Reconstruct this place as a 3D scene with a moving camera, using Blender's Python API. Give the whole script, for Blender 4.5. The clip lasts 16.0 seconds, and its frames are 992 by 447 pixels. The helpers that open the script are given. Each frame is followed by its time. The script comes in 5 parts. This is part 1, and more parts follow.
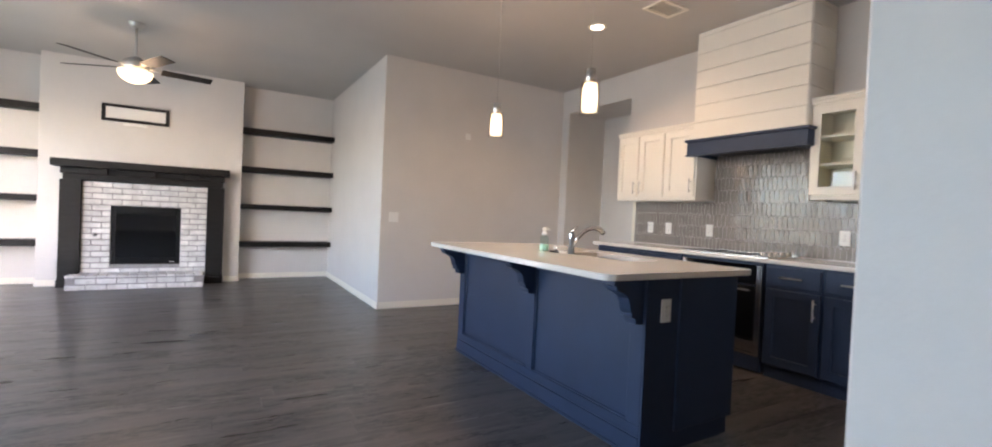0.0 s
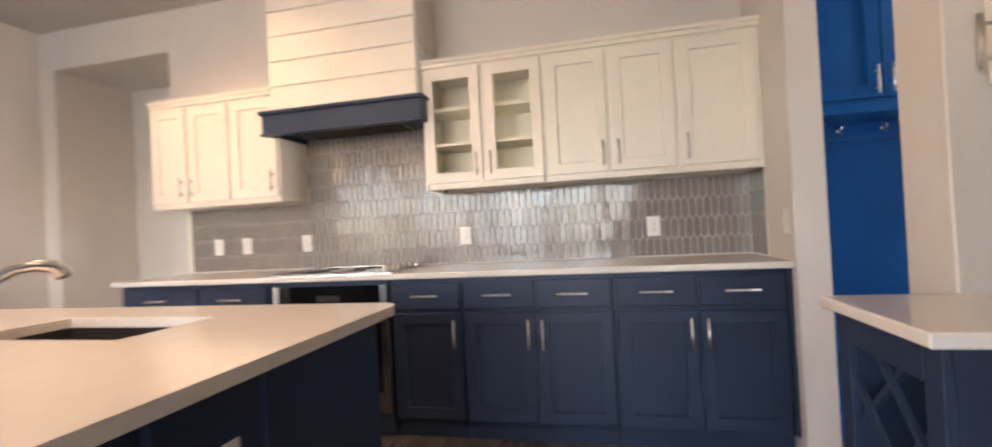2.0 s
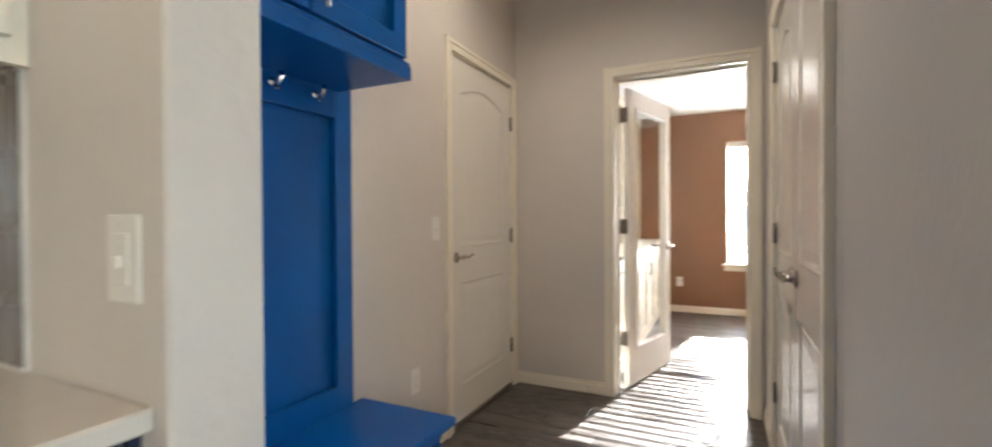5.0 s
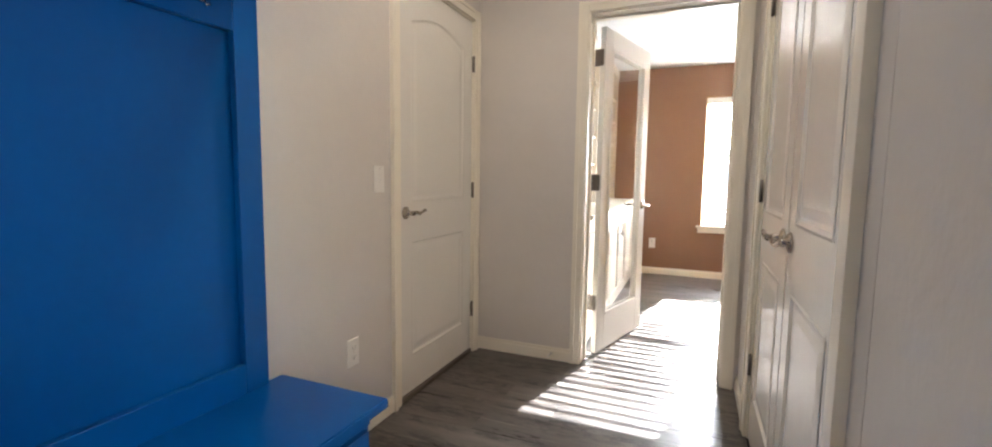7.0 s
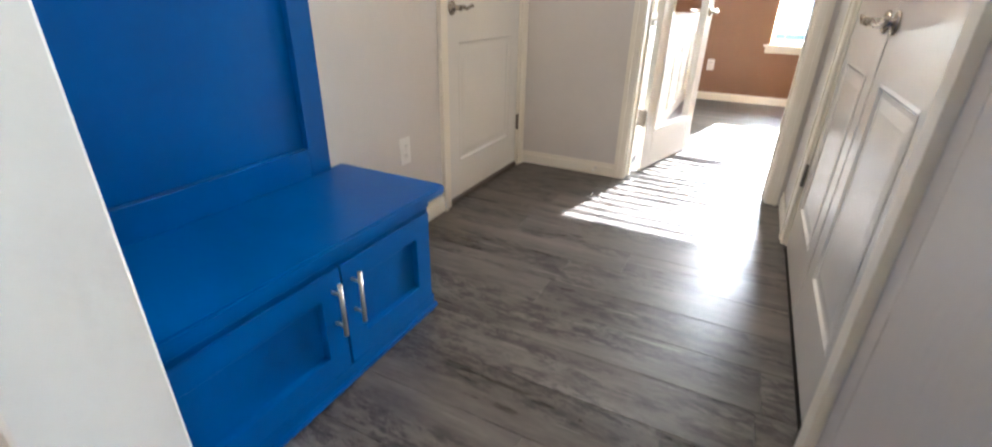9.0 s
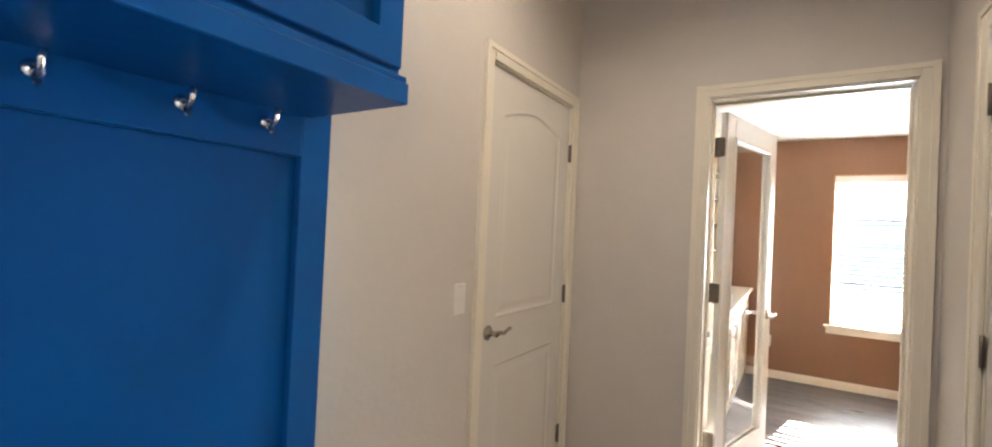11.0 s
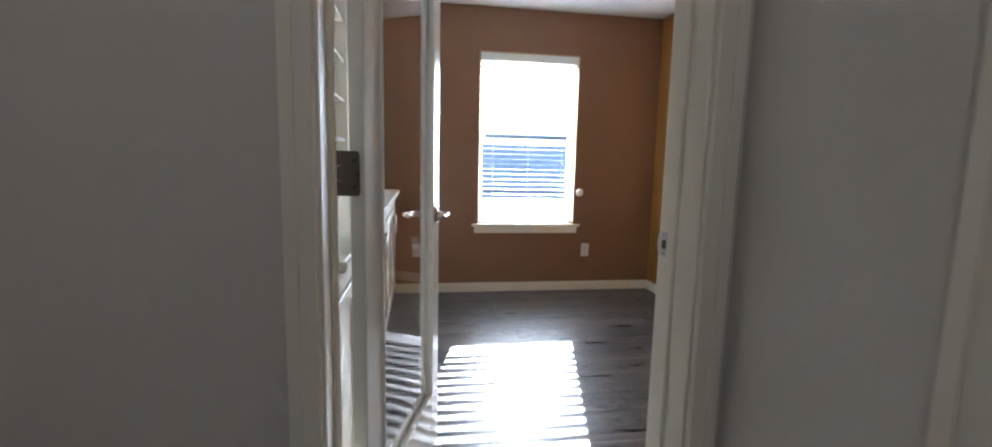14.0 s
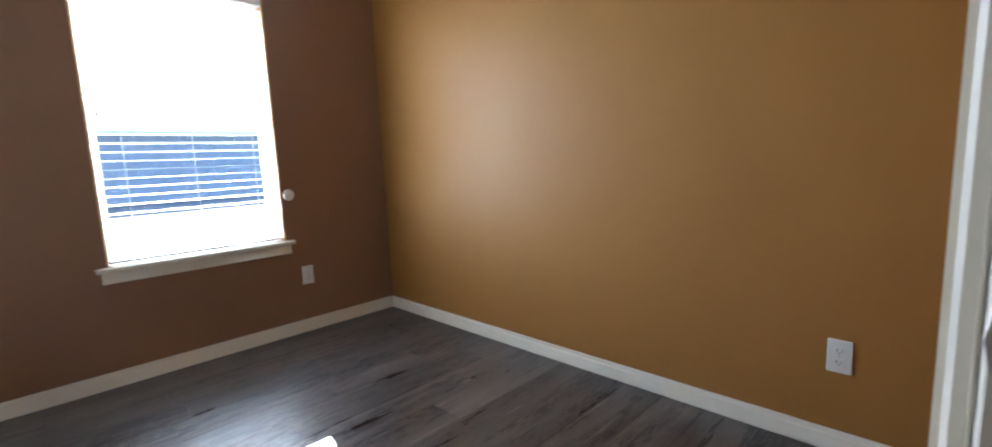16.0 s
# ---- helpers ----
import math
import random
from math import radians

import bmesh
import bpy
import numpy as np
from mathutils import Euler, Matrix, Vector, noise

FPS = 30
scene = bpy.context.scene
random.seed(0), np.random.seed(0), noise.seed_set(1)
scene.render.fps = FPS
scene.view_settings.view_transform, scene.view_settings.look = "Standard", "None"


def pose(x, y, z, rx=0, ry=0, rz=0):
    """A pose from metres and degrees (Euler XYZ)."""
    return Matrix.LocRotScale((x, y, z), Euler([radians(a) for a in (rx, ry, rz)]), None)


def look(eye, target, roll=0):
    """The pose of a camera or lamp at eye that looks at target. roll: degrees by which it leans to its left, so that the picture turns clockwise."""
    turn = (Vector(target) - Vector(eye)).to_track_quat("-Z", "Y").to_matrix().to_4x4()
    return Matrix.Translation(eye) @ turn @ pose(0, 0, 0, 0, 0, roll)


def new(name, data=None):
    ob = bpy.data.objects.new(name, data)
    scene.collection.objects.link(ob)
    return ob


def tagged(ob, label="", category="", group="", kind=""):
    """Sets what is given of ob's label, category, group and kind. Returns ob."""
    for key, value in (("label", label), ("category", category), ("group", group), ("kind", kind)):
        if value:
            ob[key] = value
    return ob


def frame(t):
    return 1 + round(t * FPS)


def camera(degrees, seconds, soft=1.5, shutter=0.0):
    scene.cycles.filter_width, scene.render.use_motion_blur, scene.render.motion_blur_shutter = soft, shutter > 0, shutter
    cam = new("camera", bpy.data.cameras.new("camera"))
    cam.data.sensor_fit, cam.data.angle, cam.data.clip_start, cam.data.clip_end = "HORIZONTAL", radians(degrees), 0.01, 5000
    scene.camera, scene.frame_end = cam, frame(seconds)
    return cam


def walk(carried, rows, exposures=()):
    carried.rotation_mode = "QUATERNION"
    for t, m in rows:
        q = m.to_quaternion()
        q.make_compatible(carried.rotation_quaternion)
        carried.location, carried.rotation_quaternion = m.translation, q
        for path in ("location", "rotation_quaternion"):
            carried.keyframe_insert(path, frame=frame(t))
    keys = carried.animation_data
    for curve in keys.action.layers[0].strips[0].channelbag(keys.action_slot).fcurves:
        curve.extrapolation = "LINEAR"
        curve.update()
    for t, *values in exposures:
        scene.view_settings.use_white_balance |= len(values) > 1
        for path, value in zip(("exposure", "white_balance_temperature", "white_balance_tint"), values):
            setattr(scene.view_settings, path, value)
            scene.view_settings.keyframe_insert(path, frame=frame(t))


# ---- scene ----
cam = camera(92.4, 16.0, soft=1.9, shutter=0.3)
ROWS = [
    (0, (-0.008, 0.094, 1.159), (1.013, 1.813, 1.123), 2.6),
    (0.5, (0.284, 0.319, 1.160), (1.222, 2.085, 1.119), 1.0),
    (1, (0.567, 0.619, 1.156), (1.904, 2.106, 1.166), -2.0),
    (1.5, (0.886, 0.863, 1.153), (2.617, 1.865, 1.182), -2.8),
    (2, (1.226, 1.004, 1.136), (3.176, 1.448, 1.156), -3.0),
    (2.5, (1.543, 1.091, 1.158), (3.540, 0.982, 1.153), -3.0),
    (3, (1.928, 1.030, 1.134), (3.901, 0.707, 1.126), -1.1),
    (3.5, (2.298, 0.973, 1.137), (4.203, 0.362, 1.115), -0.2),
    (4, (2.588, 0.876, 1.144), (4.271, -0.206, 1.112), 0.35),
    (4.5, (2.804, 0.691, 1.127), (4.126, -0.810, 1.104), 0.5),
    (5, (2.996, 0.524, 1.149), (3.858, -1.281, 1.129), -0.35),
    (5.2, (3.052, 0.459, 1.153), (3.714, -1.428, 1.140), -0.9),
    (7.3, (3.030, 0.209, 1.089), (3.851, -1.591, 0.796), 1.7),
    (7.5, (3.036, 0.227, 1.052), (3.891, -1.519, 0.582), 1.8),
    (8, (3.035, 0.273, 0.981), (3.821, -1.352, 0.120), 2.0),
    (8.5, (3.025, 0.290, 0.951), (3.782, -1.255, -0.068), 1.5),
    (9, (3.072, 0.244, 0.976), (3.889, -1.370, 0.123), 1.1),
    (9.5, (3.168, 0.135, 1.056), (4.256, -1.461, 0.538), 0.8),
    (9.7, (3.181, 0.098, 1.091), (4.379, -1.462, 0.727), 1.7),
    (11.8, (3.298, -0.247, 1.450), (4.043, -2.101, 1.545), -1.7),
    (12, (3.310, -0.316, 1.424), (3.842, -2.244, 1.421), -1.2),
    (12.5, (3.348, -0.603, 1.354), (3.480, -2.596, 1.263), 0.1),
    (13, (3.409, -0.883, 1.231), (3.342, -2.877, 1.090), 0.7),
    (13.5, (3.416, -1.243, 1.138), (3.251, -3.221, 0.891), 1.7),
    (14, (3.441, -1.639, 1.123), (3.129, -3.598, 0.870), 1.3),
    (14.5, (3.439, -1.980, 1.092), (2.950, -3.902, 0.827), -0.4),
    (15, (3.399, -2.306, 1.084), (2.657, -4.142, 0.806), -0.7),
    (15.5, (3.354, -2.574, 1.105), (2.192, -4.177, 0.819), -1.8),
    (16, (3.260, -2.736, 1.057), (1.844, -4.121, 0.782), -2.3),
]
walk(cam, [(t, look(eye, aim, lean)) for t, eye, aim, lean in ROWS],
     exposures=[(0, 3.72, 6150, 19), (0.5, 3.80, 6350, 19), (1, 3.98, 6700, 20), (1.5, 4.15, 6900, 21), (2, 4.12, 6950, 24), (2.5, 4.1, 6650, 23), (3, 4.15, 6330, 18), (3.5, 4.18, 6780, 20), (4, 4.1, 6920, 21), (4.5, 4.08, 6720, 15), (5, 4.22, 6430, 10),
                (7.5, 4.48, 6250, 11), (8, 4.65, 6150, 9), (8.5, 4.82, 5900, 9), (9, 4.82, 5920, 9), (9.5, 4.55, 6150, 10), (12, 4.2, 6600, 12), (12.5, 3.6, 6000, 9), (13, 3.2, 5700, 9), (13.5, 3.08, 5400, 8),
                (14, 2.95, 5400, 8), (15, 2.85, 5350, 8), (16, 2.75, 5330, 9)])

# ---- light ----
SUN_DIR = Vector((0.243, 0.970, -0.487))  # the way the sunlight travels
world = bpy.data.worlds.new("sky")
scene.world = world
world.use_nodes = True
wn = world.node_tree.nodes
sky = wn.new("ShaderNodeTexSky")
sky.sky_type = "NISHITA"
sky.sun_disc = False
sky.sun_elevation = radians(26)
sky.sun_rotation = math.atan2(-SUN_DIR.x, -SUN_DIR.y)
wn["Background"].inputs["Strength"].default_value = 0.15
world.node_tree.links.new(sky.outputs[0], wn["Background"].inputs["Color"])
sun = new("sun", bpy.data.lights.new("sun", "SUN"))
sun.data.energy, sun.data.angle, sun.data.color = 5.0, radians(0.35), (1, 0.97, 0.93)
sun.matrix_world = look((0, -20, 20), Vector((0, -20, 20)) + SUN_DIR)


def area(name, place, aim, w, h, watts, colour):
    lamp = new(name, bpy.data.lights.new(name, "AREA"))
    lamp.data.shape, lamp.data.size, lamp.data.size_y = "RECTANGLE", w, h
    lamp.data.energy, lamp.data.color = watts, colour
    lamp.matrix_world = look(place, aim)
    return lamp


def bulb(name, place, watts, colour, radius=0.04):
    lamp = new(name, bpy.data.lights.new(name, "POINT"))
    lamp.data.energy, lamp.data.color, lamp.data.shadow_soft_size = watts, colour, radius
    lamp.location = place
    return lamp


DAY, WARM = (0.57, 0.81, 1.0), (1.0, 0.69, 0.42)
WEST_WINDOWS = ((0.7, 2.0), (2.3, 3.6), (3.9, 5.2), (5.6, 7.3))
for (a, b), power in zip(WEST_WINDOWS, (1.5, 2.1, 1.3, 0.25)):
    area("window_daylight", (-3.34, (a + b) / 2, 1.5), (0, (a + b) / 2, 1.3), b - a - 0.1, 1.7, power * (b - a), DAY)
area("office_window_daylight", (2.53, -5.80, 1.28), (2.53, 0, 1.1), 0.76, 1.25, 11.5, (0.86, 0.93, 1.0))
bulb("pendant_bulb", (1.81, 2.175, 1.85), 1.5, WARM)
bulb("pendant_bulb", (1.832, 3.256, 1.85), 1.5, WARM)
bulb("fan_bulb", (-0.74, 6.22, 2.40), 2.2, WARM, 0.07)
# The hall's fitting is unseen: assumed, and added to brighten the hall.
for place, watts, colour in (((3.01, 3.49, 2.93), 4.6, WARM), ((3.55, -1.25, 2.93), 3.2, (1.0, 0.86, 0.70))):
    spot = new("recessed_bulb", bpy.data.lights.new("recessed_bulb", "SPOT"))
    spot.data.energy, spot.data.color, spot.data.spot_size, spot.data.spot_blend, spot.data.shadow_soft_size = watts, colour, radians(150), 0.6, 0.05
    spot.matrix_world = look(place, (place[0], place[1], 0))

# ---- materials ----
MATS = {}


def mat(name, colour, rough=0.6, metal=0.0, vary=0.06, scale=6.0, bump=0.0, bump_scale=120.0, coat=0.0, spec=0.5, piece=0.0, stretch=(1, 1, 1)):
    """Paint, metal or stone: two scales of colour change, fine relief, roughness wear, and a change from piece to piece."""
    m = bpy.data.materials.new(name)
    m.use_nodes = True
    n, l = m.node_tree.nodes, m.node_tree.links
    b = n["Principled BSDF"]
    mp = n.new("ShaderNodeMapping")
    mp.inputs["Scale"].default_value = stretch
    geo = n.new("ShaderNodeNewGeometry")
    l.new(geo.outputs["Position"], mp.inputs["Vector"])
    big, fine = n.new("ShaderNodeTexNoise"), n.new("ShaderNodeTexNoise")
    big.inputs["Scale"].default_value, big.inputs["Detail"].default_value = scale, 3
    fine.inputs["Scale"].default_value, fine.inputs["Detail"].default_value = scale * 11, 4
    l.new(mp.outputs[0], big.inputs["Vector"])
    l.new(mp.outputs[0], fine.inputs["Vector"])
    add = n.new("ShaderNodeMath")
    add.operation = "MULTIPLY_ADD"
    add.inputs[1].default_value = 0.4
    l.new(fine.outputs[0], add.inputs[0])
    l.new(big.outputs[0], add.inputs[2])
    val = n.new("ShaderNodeMapRange")
    val.inputs["From Min"].default_value, val.inputs["From Max"].default_value = 0.4, 1.0
    val.inputs["To Min"].default_value, val.inputs["To Max"].default_value = 1 - vary, 1 + vary
    l.new(add.outputs[0], val.inputs["Value"])
    out = val.outputs[0]
    if piece:
        info = n.new("ShaderNodeObjectInfo")
        one = n.new("ShaderNodeMath")
        one.operation = "ADD"
        l.new(info.outputs["Random"], one.inputs[0])
        l.new(geo.outputs["Random Per Island"], one.inputs[1])
        pr = n.new("ShaderNodeMapRange")
        pr.inputs["From Max"].default_value = 2.0
        pr.inputs["To Min"].default_value, pr.inputs["To Max"].default_value = 1 - piece, 1 + piece
        l.new(one.outputs[0], pr.inputs["Value"])
        mu = n.new("ShaderNodeMath")
        mu.operation = "MULTIPLY"
        l.new(out, mu.inputs[0])
        l.new(pr.outputs[0], mu.inputs[1])
        out = mu.outputs[0]
    sc = n.new("ShaderNodeVectorMath")
    sc.operation = "SCALE"
    sc.inputs[0].default_value = colour
    l.new(out, sc.inputs["Scale"])
    l.new(sc.outputs[0], b.inputs["Base Color"])
    rr = n.new("ShaderNodeMapRange")
    rr.inputs["To Min"].default_value, rr.inputs["To Max"].default_value = max(0.02, rough * 0.8), min(1, rough * 1.2)
    l.new(fine.outputs[0], rr.inputs["Value"])
    l.new(rr.outputs[0], b.inputs["Roughness"])
    b.inputs["Metallic"].default_value = metal
    b.inputs["Coat Weight"].default_value = coat
    b.inputs["Specular IOR Level"].default_value = spec
    if bump:
        bt, bn = n.new("ShaderNodeTexNoise"), n.new("ShaderNodeBump")
        bt.inputs["Scale"].default_value, bt.inputs["Detail"].default_value = bump_scale, 2
        l.new(mp.outputs[0], bt.inputs["Vector"])
        bn.inputs["Strength"].default_value, bn.inputs["Distance"].default_value = bump, 0.004
        l.new(bt.outputs[0], bn.inputs["Height"])
        l.new(bn.outputs[0], b.inputs["Normal"])
    MATS[name] = m
    return m


def glow(name, colour, strength):
    m = bpy.data.materials.new(name)
    m.use_nodes = True
    b = m.node_tree.nodes["Principled BSDF"]
    b.inputs["Base Color"].default_value = (*colour, 1)
    b.inputs["Emission Color"].default_value = (*colour, 1)
    b.inputs["Emission Strength"].default_value = strength
    return m


def clear_glass(name, tint=(1, 1, 1), rough=0.0):
    """Thin window glass: clear with a Fresnel gloss."""
    m = bpy.data.materials.new(name)
    m.use_nodes = True
    n, l = m.node_tree.nodes, m.node_tree.links
    n.remove(n["Principled BSDF"])
    tr, gl, mix, fr = n.new("ShaderNodeBsdfTransparent"), n.new("ShaderNodeBsdfGlossy"), n.new("ShaderNodeMixShader"), n.new("ShaderNodeLayerWeight")
    tr.inputs[0].default_value = (*tint, 1)
    gl.inputs["Roughness"].default_value = rough
    pw, sc = n.new("ShaderNodeMath"), n.new("ShaderNodeMath")
    pw.operation, sc.operation = "POWER", "MULTIPLY_ADD"
    pw.inputs[1].default_value, sc.inputs[1].default_value, sc.inputs[2].default_value = 5.0, 0.9, 0.03
    l.new(fr.outputs["Facing"], pw.inputs[0])
    l.new(pw.outputs[0], sc.inputs[0])
    l.new(sc.outputs[0], mix.inputs[0])
    l.new(tr.outputs[0], mix.inputs[1])
    l.new(gl.outputs[0], mix.inputs[2])
    l.new(mix.outputs[0], n["Material Output"].inputs[0])
    return m


def plank_material():
    """Grey-taupe vinyl plank: soft streaks, bands of dark weathered mottling, a few pale scratches, and a tone for each plank."""
    m = bpy.data.materials.new("vinyl_plank")
    m.use_nodes = True
    n, l = m.node_tree.nodes, m.node_tree.links
    b = n["Principled BSDF"]
    geo, info, off = n.new("ShaderNodeNewGeometry"), n.new("ShaderNodeObjectInfo"), n.new("ShaderNodeMath")
    off.operation = "ADD"
    l.new(info.outputs["Random"], off.inputs[0])
    l.new(geo.outputs["Random Per Island"], off.inputs[1])
    jump = n.new("ShaderNodeVectorMath")
    jump.operation = "MULTIPLY_ADD"
    jump.inputs[1].default_value = (37, 19, 53)
    l.new(off.outputs[0], jump.inputs[0])
    l.new(geo.outputs["Position"], jump.inputs[2])

    def streak(sx, sy, detail, rough):
        mp, no = n.new("ShaderNodeMapping"), n.new("ShaderNodeTexNoise")
        mp.inputs["Scale"].default_value = (sx, sy, 1)
        no.inputs["Scale"].default_value, no.inputs["Detail"].default_value, no.inputs["Roughness"].default_value = 1.0, detail, rough
        l.new(jump.outputs[0], mp.inputs[0])
        l.new(mp.outputs[0], no.inputs["Vector"])
        return no.outputs[0]

    def between(value, lo, hi, a=0.0, c=1.0):
        mr = n.new("ShaderNodeMapRange")
        mr.interpolation_type = "SMOOTHSTEP"
        for k, v in zip(("From Min", "From Max", "To Min", "To Max"), (lo, hi, a, c)):
            mr.inputs[k].default_value = v
        l.new(value, mr.inputs["Value"])
        return mr.outputs[0]

    def times(a, c):
        mu = n.new("ShaderNodeMath")
        mu.operation = "MULTIPLY"
        l.new(a, mu.inputs[0])
        l.new(c, mu.inputs[1])
        return mu.outputs[0]

    def blend(factor, first, second):
        mx = n.new("ShaderNodeMix")
        mx.data_type = "RGBA"
        l.new(factor, mx.inputs["Factor"])
        for k, v in (("A", first), ("B", second)):
            socket = [q for q in mx.inputs if q.name == k and q.type == "RGBA"][0]
            if isinstance(v, tuple):
                socket.default_value = v
            else:
                l.new(v, socket)
        return [q for q in mx.outputs if q.type == "RGBA"][0]

    grain = streak(1.3, 9, 8, 0.68)
    fine = streak(22, 120, 4, 0.7)
    base = blend(between(grain, 0.30, 0.72), (0.040, 0.035, 0.032, 1), (0.150, 0.131, 0.119, 1))
    base = blend(between(fine, 0.35, 0.75, 0.0, 0.35), base, (0.15, 0.132, 0.120, 1))
    dark = times(between(streak(0.9, 7, 4, 0.6), 0.42, 0.58), between(streak(11, 34, 9, 0.82), 0.44, 0.57))
    base = blend(dark, base, (0.015, 0.014, 0.014, 1))
    base = blend(between(streak(2.2, 46, 4, 0.62), 0.61, 0.72, 0.0, 0.7), base, (0.27, 0.245, 0.226, 1))
    tone = n.new("ShaderNodeVectorMath")
    tone.operation = "SCALE"
    l.new(base, tone.inputs[0])
    l.new(between(off.outputs[0], 0.2, 1.8, 0.74, 1.16), tone.inputs["Scale"])
    l.new(tone.outputs[0], b.inputs["Base Color"])
    l.new(between(grain, 0.3, 0.7, 0.26, 0.44), b.inputs["Roughness"])
    b.inputs["Specular IOR Level"].default_value = 0.68
    bn = n.new("ShaderNodeBump")
    bn.inputs["Strength"].default_value, bn.inputs["Distance"].default_value = 0.12, 0.002
    l.new(fine, bn.inputs["Height"])
    l.new(bn.outputs[0], b.inputs["Normal"])
    return m


WALL = mat("greige_wall_paint", (0.64, 0.60, 0.56), 0.55, vary=0.035, scale=2.5, bump=0.30, bump_scale=38)
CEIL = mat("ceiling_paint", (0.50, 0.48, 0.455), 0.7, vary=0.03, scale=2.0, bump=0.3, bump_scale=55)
WHITECEIL = mat("white_ceiling_paint", (0.78, 0.78, 0.77), 0.8, vary=0.02, scale=2.0, bump=0.3, bump_scale=55)
TRIM = mat("white_trim_paint", (0.82, 0.77, 0.665), 0.46, spec=0.3, vary=0.02, scale=5, bump=0.04, bump_scale=30)
DOORWHITE = mat("white_door_paint", (0.78, 0.76, 0.71), 0.17, vary=0.02, scale=4, bump=0.06, bump_scale=90)
CREAM = mat("cream_cabinet_paint", (0.80, 0.745, 0.65), 0.38, vary=0.025, scale=4, bump=0.04, bump_scale=40)
# Lining is really yellower; its colour is also lifted in place of missing light.
LIGHTENED_MELAMINE = mat("lightened_cream_melamine", (0.91, 0.87, 0.71), 0.45, vary=0.02, scale=5, bump=0.02, bump_scale=60)
NAVY = mat("navy_cabinet_paint", (0.023, 0.0365, 0.073), 0.38, vary=0.14, scale=4, bump=0.05, bump_scale=60, spec=0.35)
BLUE = mat("bright_blue_paint", (0.0003, 0.080, 0.295), 0.34, vary=0.10, scale=3, bump=0.10, bump_scale=40, spec=0.2)
BROWN = mat("brown_wall_paint", (0.265, 0.138, 0.076), 0.46, vary=0.04, scale=2.5, bump=0.18, bump_scale=70)
OCHRE = mat("ochre_wall_paint", (0.34, 0.165, 0.038), 0.50, spec=0.25, vary=0.04, scale=2.5, bump=0.18, bump_scale=70)
QUARTZ = mat("cream_quartz", (0.74, 0.70, 0.64), 0.14, vary=0.03, scale=18, coat=0.2)
TILE = mat("grey_glazed_tile", (0.215, 0.19, 0.172), 0.13, vary=0.12, scale=12, bump=0.30, bump_scale=22, spec=0.6, piece=0.14)
GROUT = mat("pale_grout", (0.60, 0.575, 0.54), 0.8, vary=0.06, scale=30, bump=0.2)
NICKEL = mat("brushed_nickel", (0.62, 0.59, 0.56), 0.42, metal=1.0, vary=0.05, scale=40)
SATIN = mat("satin_nickel_lever", (0.44, 0.39, 0.34), 0.26, metal=1.0, vary=0.06, scale=40)
CHROME = mat("chrome", (0.78, 0.78, 0.78), 0.10, metal=1.0, vary=0.03, scale=20)
BRONZE = mat("dark_hinge_metal", (0.20, 0.175, 0.155), 0.38, metal=0.85, vary=0.1, scale=40)
STEEL = mat("stainless_steel", (0.55, 0.54, 0.53), 0.24, metal=1.0, vary=0.06, scale=25, stretch=(1, 12, 1))
BLACK = mat("black_enamel", (0.012, 0.012, 0.013), 0.18, vary=0.2, scale=10)
BLACKGLASS = mat("black_glass", (0.006, 0.006, 0.007), 0.06, vary=0.1, scale=10, coat=0.6)
ESPRESSO = mat("espresso_stained_wood", (0.009, 0.0075, 0.007), 0.5, spec=0.22, vary=0.35, scale=5, bump=0.15, bump_scale=60, stretch=(0.6, 6, 6))
BRICKM = mat("whitewashed_brick", (0.60, 0.575, 0.55), 0.85, vary=0.30, scale=9, bump=0.6, bump_scale=60, piece=0.22)
MORTAR = mat("grey_mortar", (0.27, 0.25, 0.24), 0.95, vary=0.2, scale=20, bump=0.5)
PLASTIC = mat("white_plastic", (0.80, 0.78, 0.74), 0.35, vary=0.01, scale=20)
DARK = mat("dark_slot", (0.02, 0.02, 0.02), 0.6, vary=0.1)
SOCKET = mat("weathered_grey_socket", (0.20, 0.17, 0.15), 0.5, metal=0.5, vary=0.2, scale=30)
SINKM = mat("dark_composite_sink", (0.03, 0.028, 0.027), 0.35, vary=0.15, scale=40)
BLINDM = mat("white_blind_slat", (0.82, 0.81, 0.78), 0.45, vary=0.02, scale=8)
VINYLWHITE = mat("white_window_vinyl", (0.82, 0.82, 0.81), 0.35, vary=0.02)
RAWWOOD = mat("raw_pine", (0.55, 0.35, 0.17), 0.6, vary=0.15, scale=8, stretch=(6, 6, 0.6))
GRASS = mat("dry_lawn", (0.085, 0.085, 0.035), 0.9, vary=0.35, scale=3, bump=0.5, bump_scale=30)
SIDING = mat("blue_grey_siding", (0.19, 0.22, 0.27), 0.85, vary=0.2, scale=3)
CONCRETE = mat("grey_asphalt", (0.12, 0.118, 0.115), 0.9, vary=0.15, scale=2, bump=0.3)
ROOFM = mat("pale_roof_metal", (0.55, 0.56, 0.58), 0.6, vary=0.25, scale=4, bump=0.4)
SLAB = mat("dark_subfloor", (0.012, 0.011, 0.010), 0.8, vary=0.1)
SOAPGREEN = mat("green_soap", (0.50, 0.80, 0.70), 0.15, vary=0.03)
PLANK = plank_material()
GLASS = clear_glass("clear_glass")
CLEARPLASTIC = clear_glass("clear_bottle_plastic", (0.86, 0.95, 0.93), 0.05)
SHADEGLASS = clear_glass("clear_lamp_glass", (0.97, 0.96, 0.93), 0.02)
CORD = mat("pale_cord", (0.45, 0.43, 0.40), 0.6, vary=0.05)
PENDANTGLOW = glow("lit_pendant_glass", (1.0, 0.74, 0.42), 0.22)
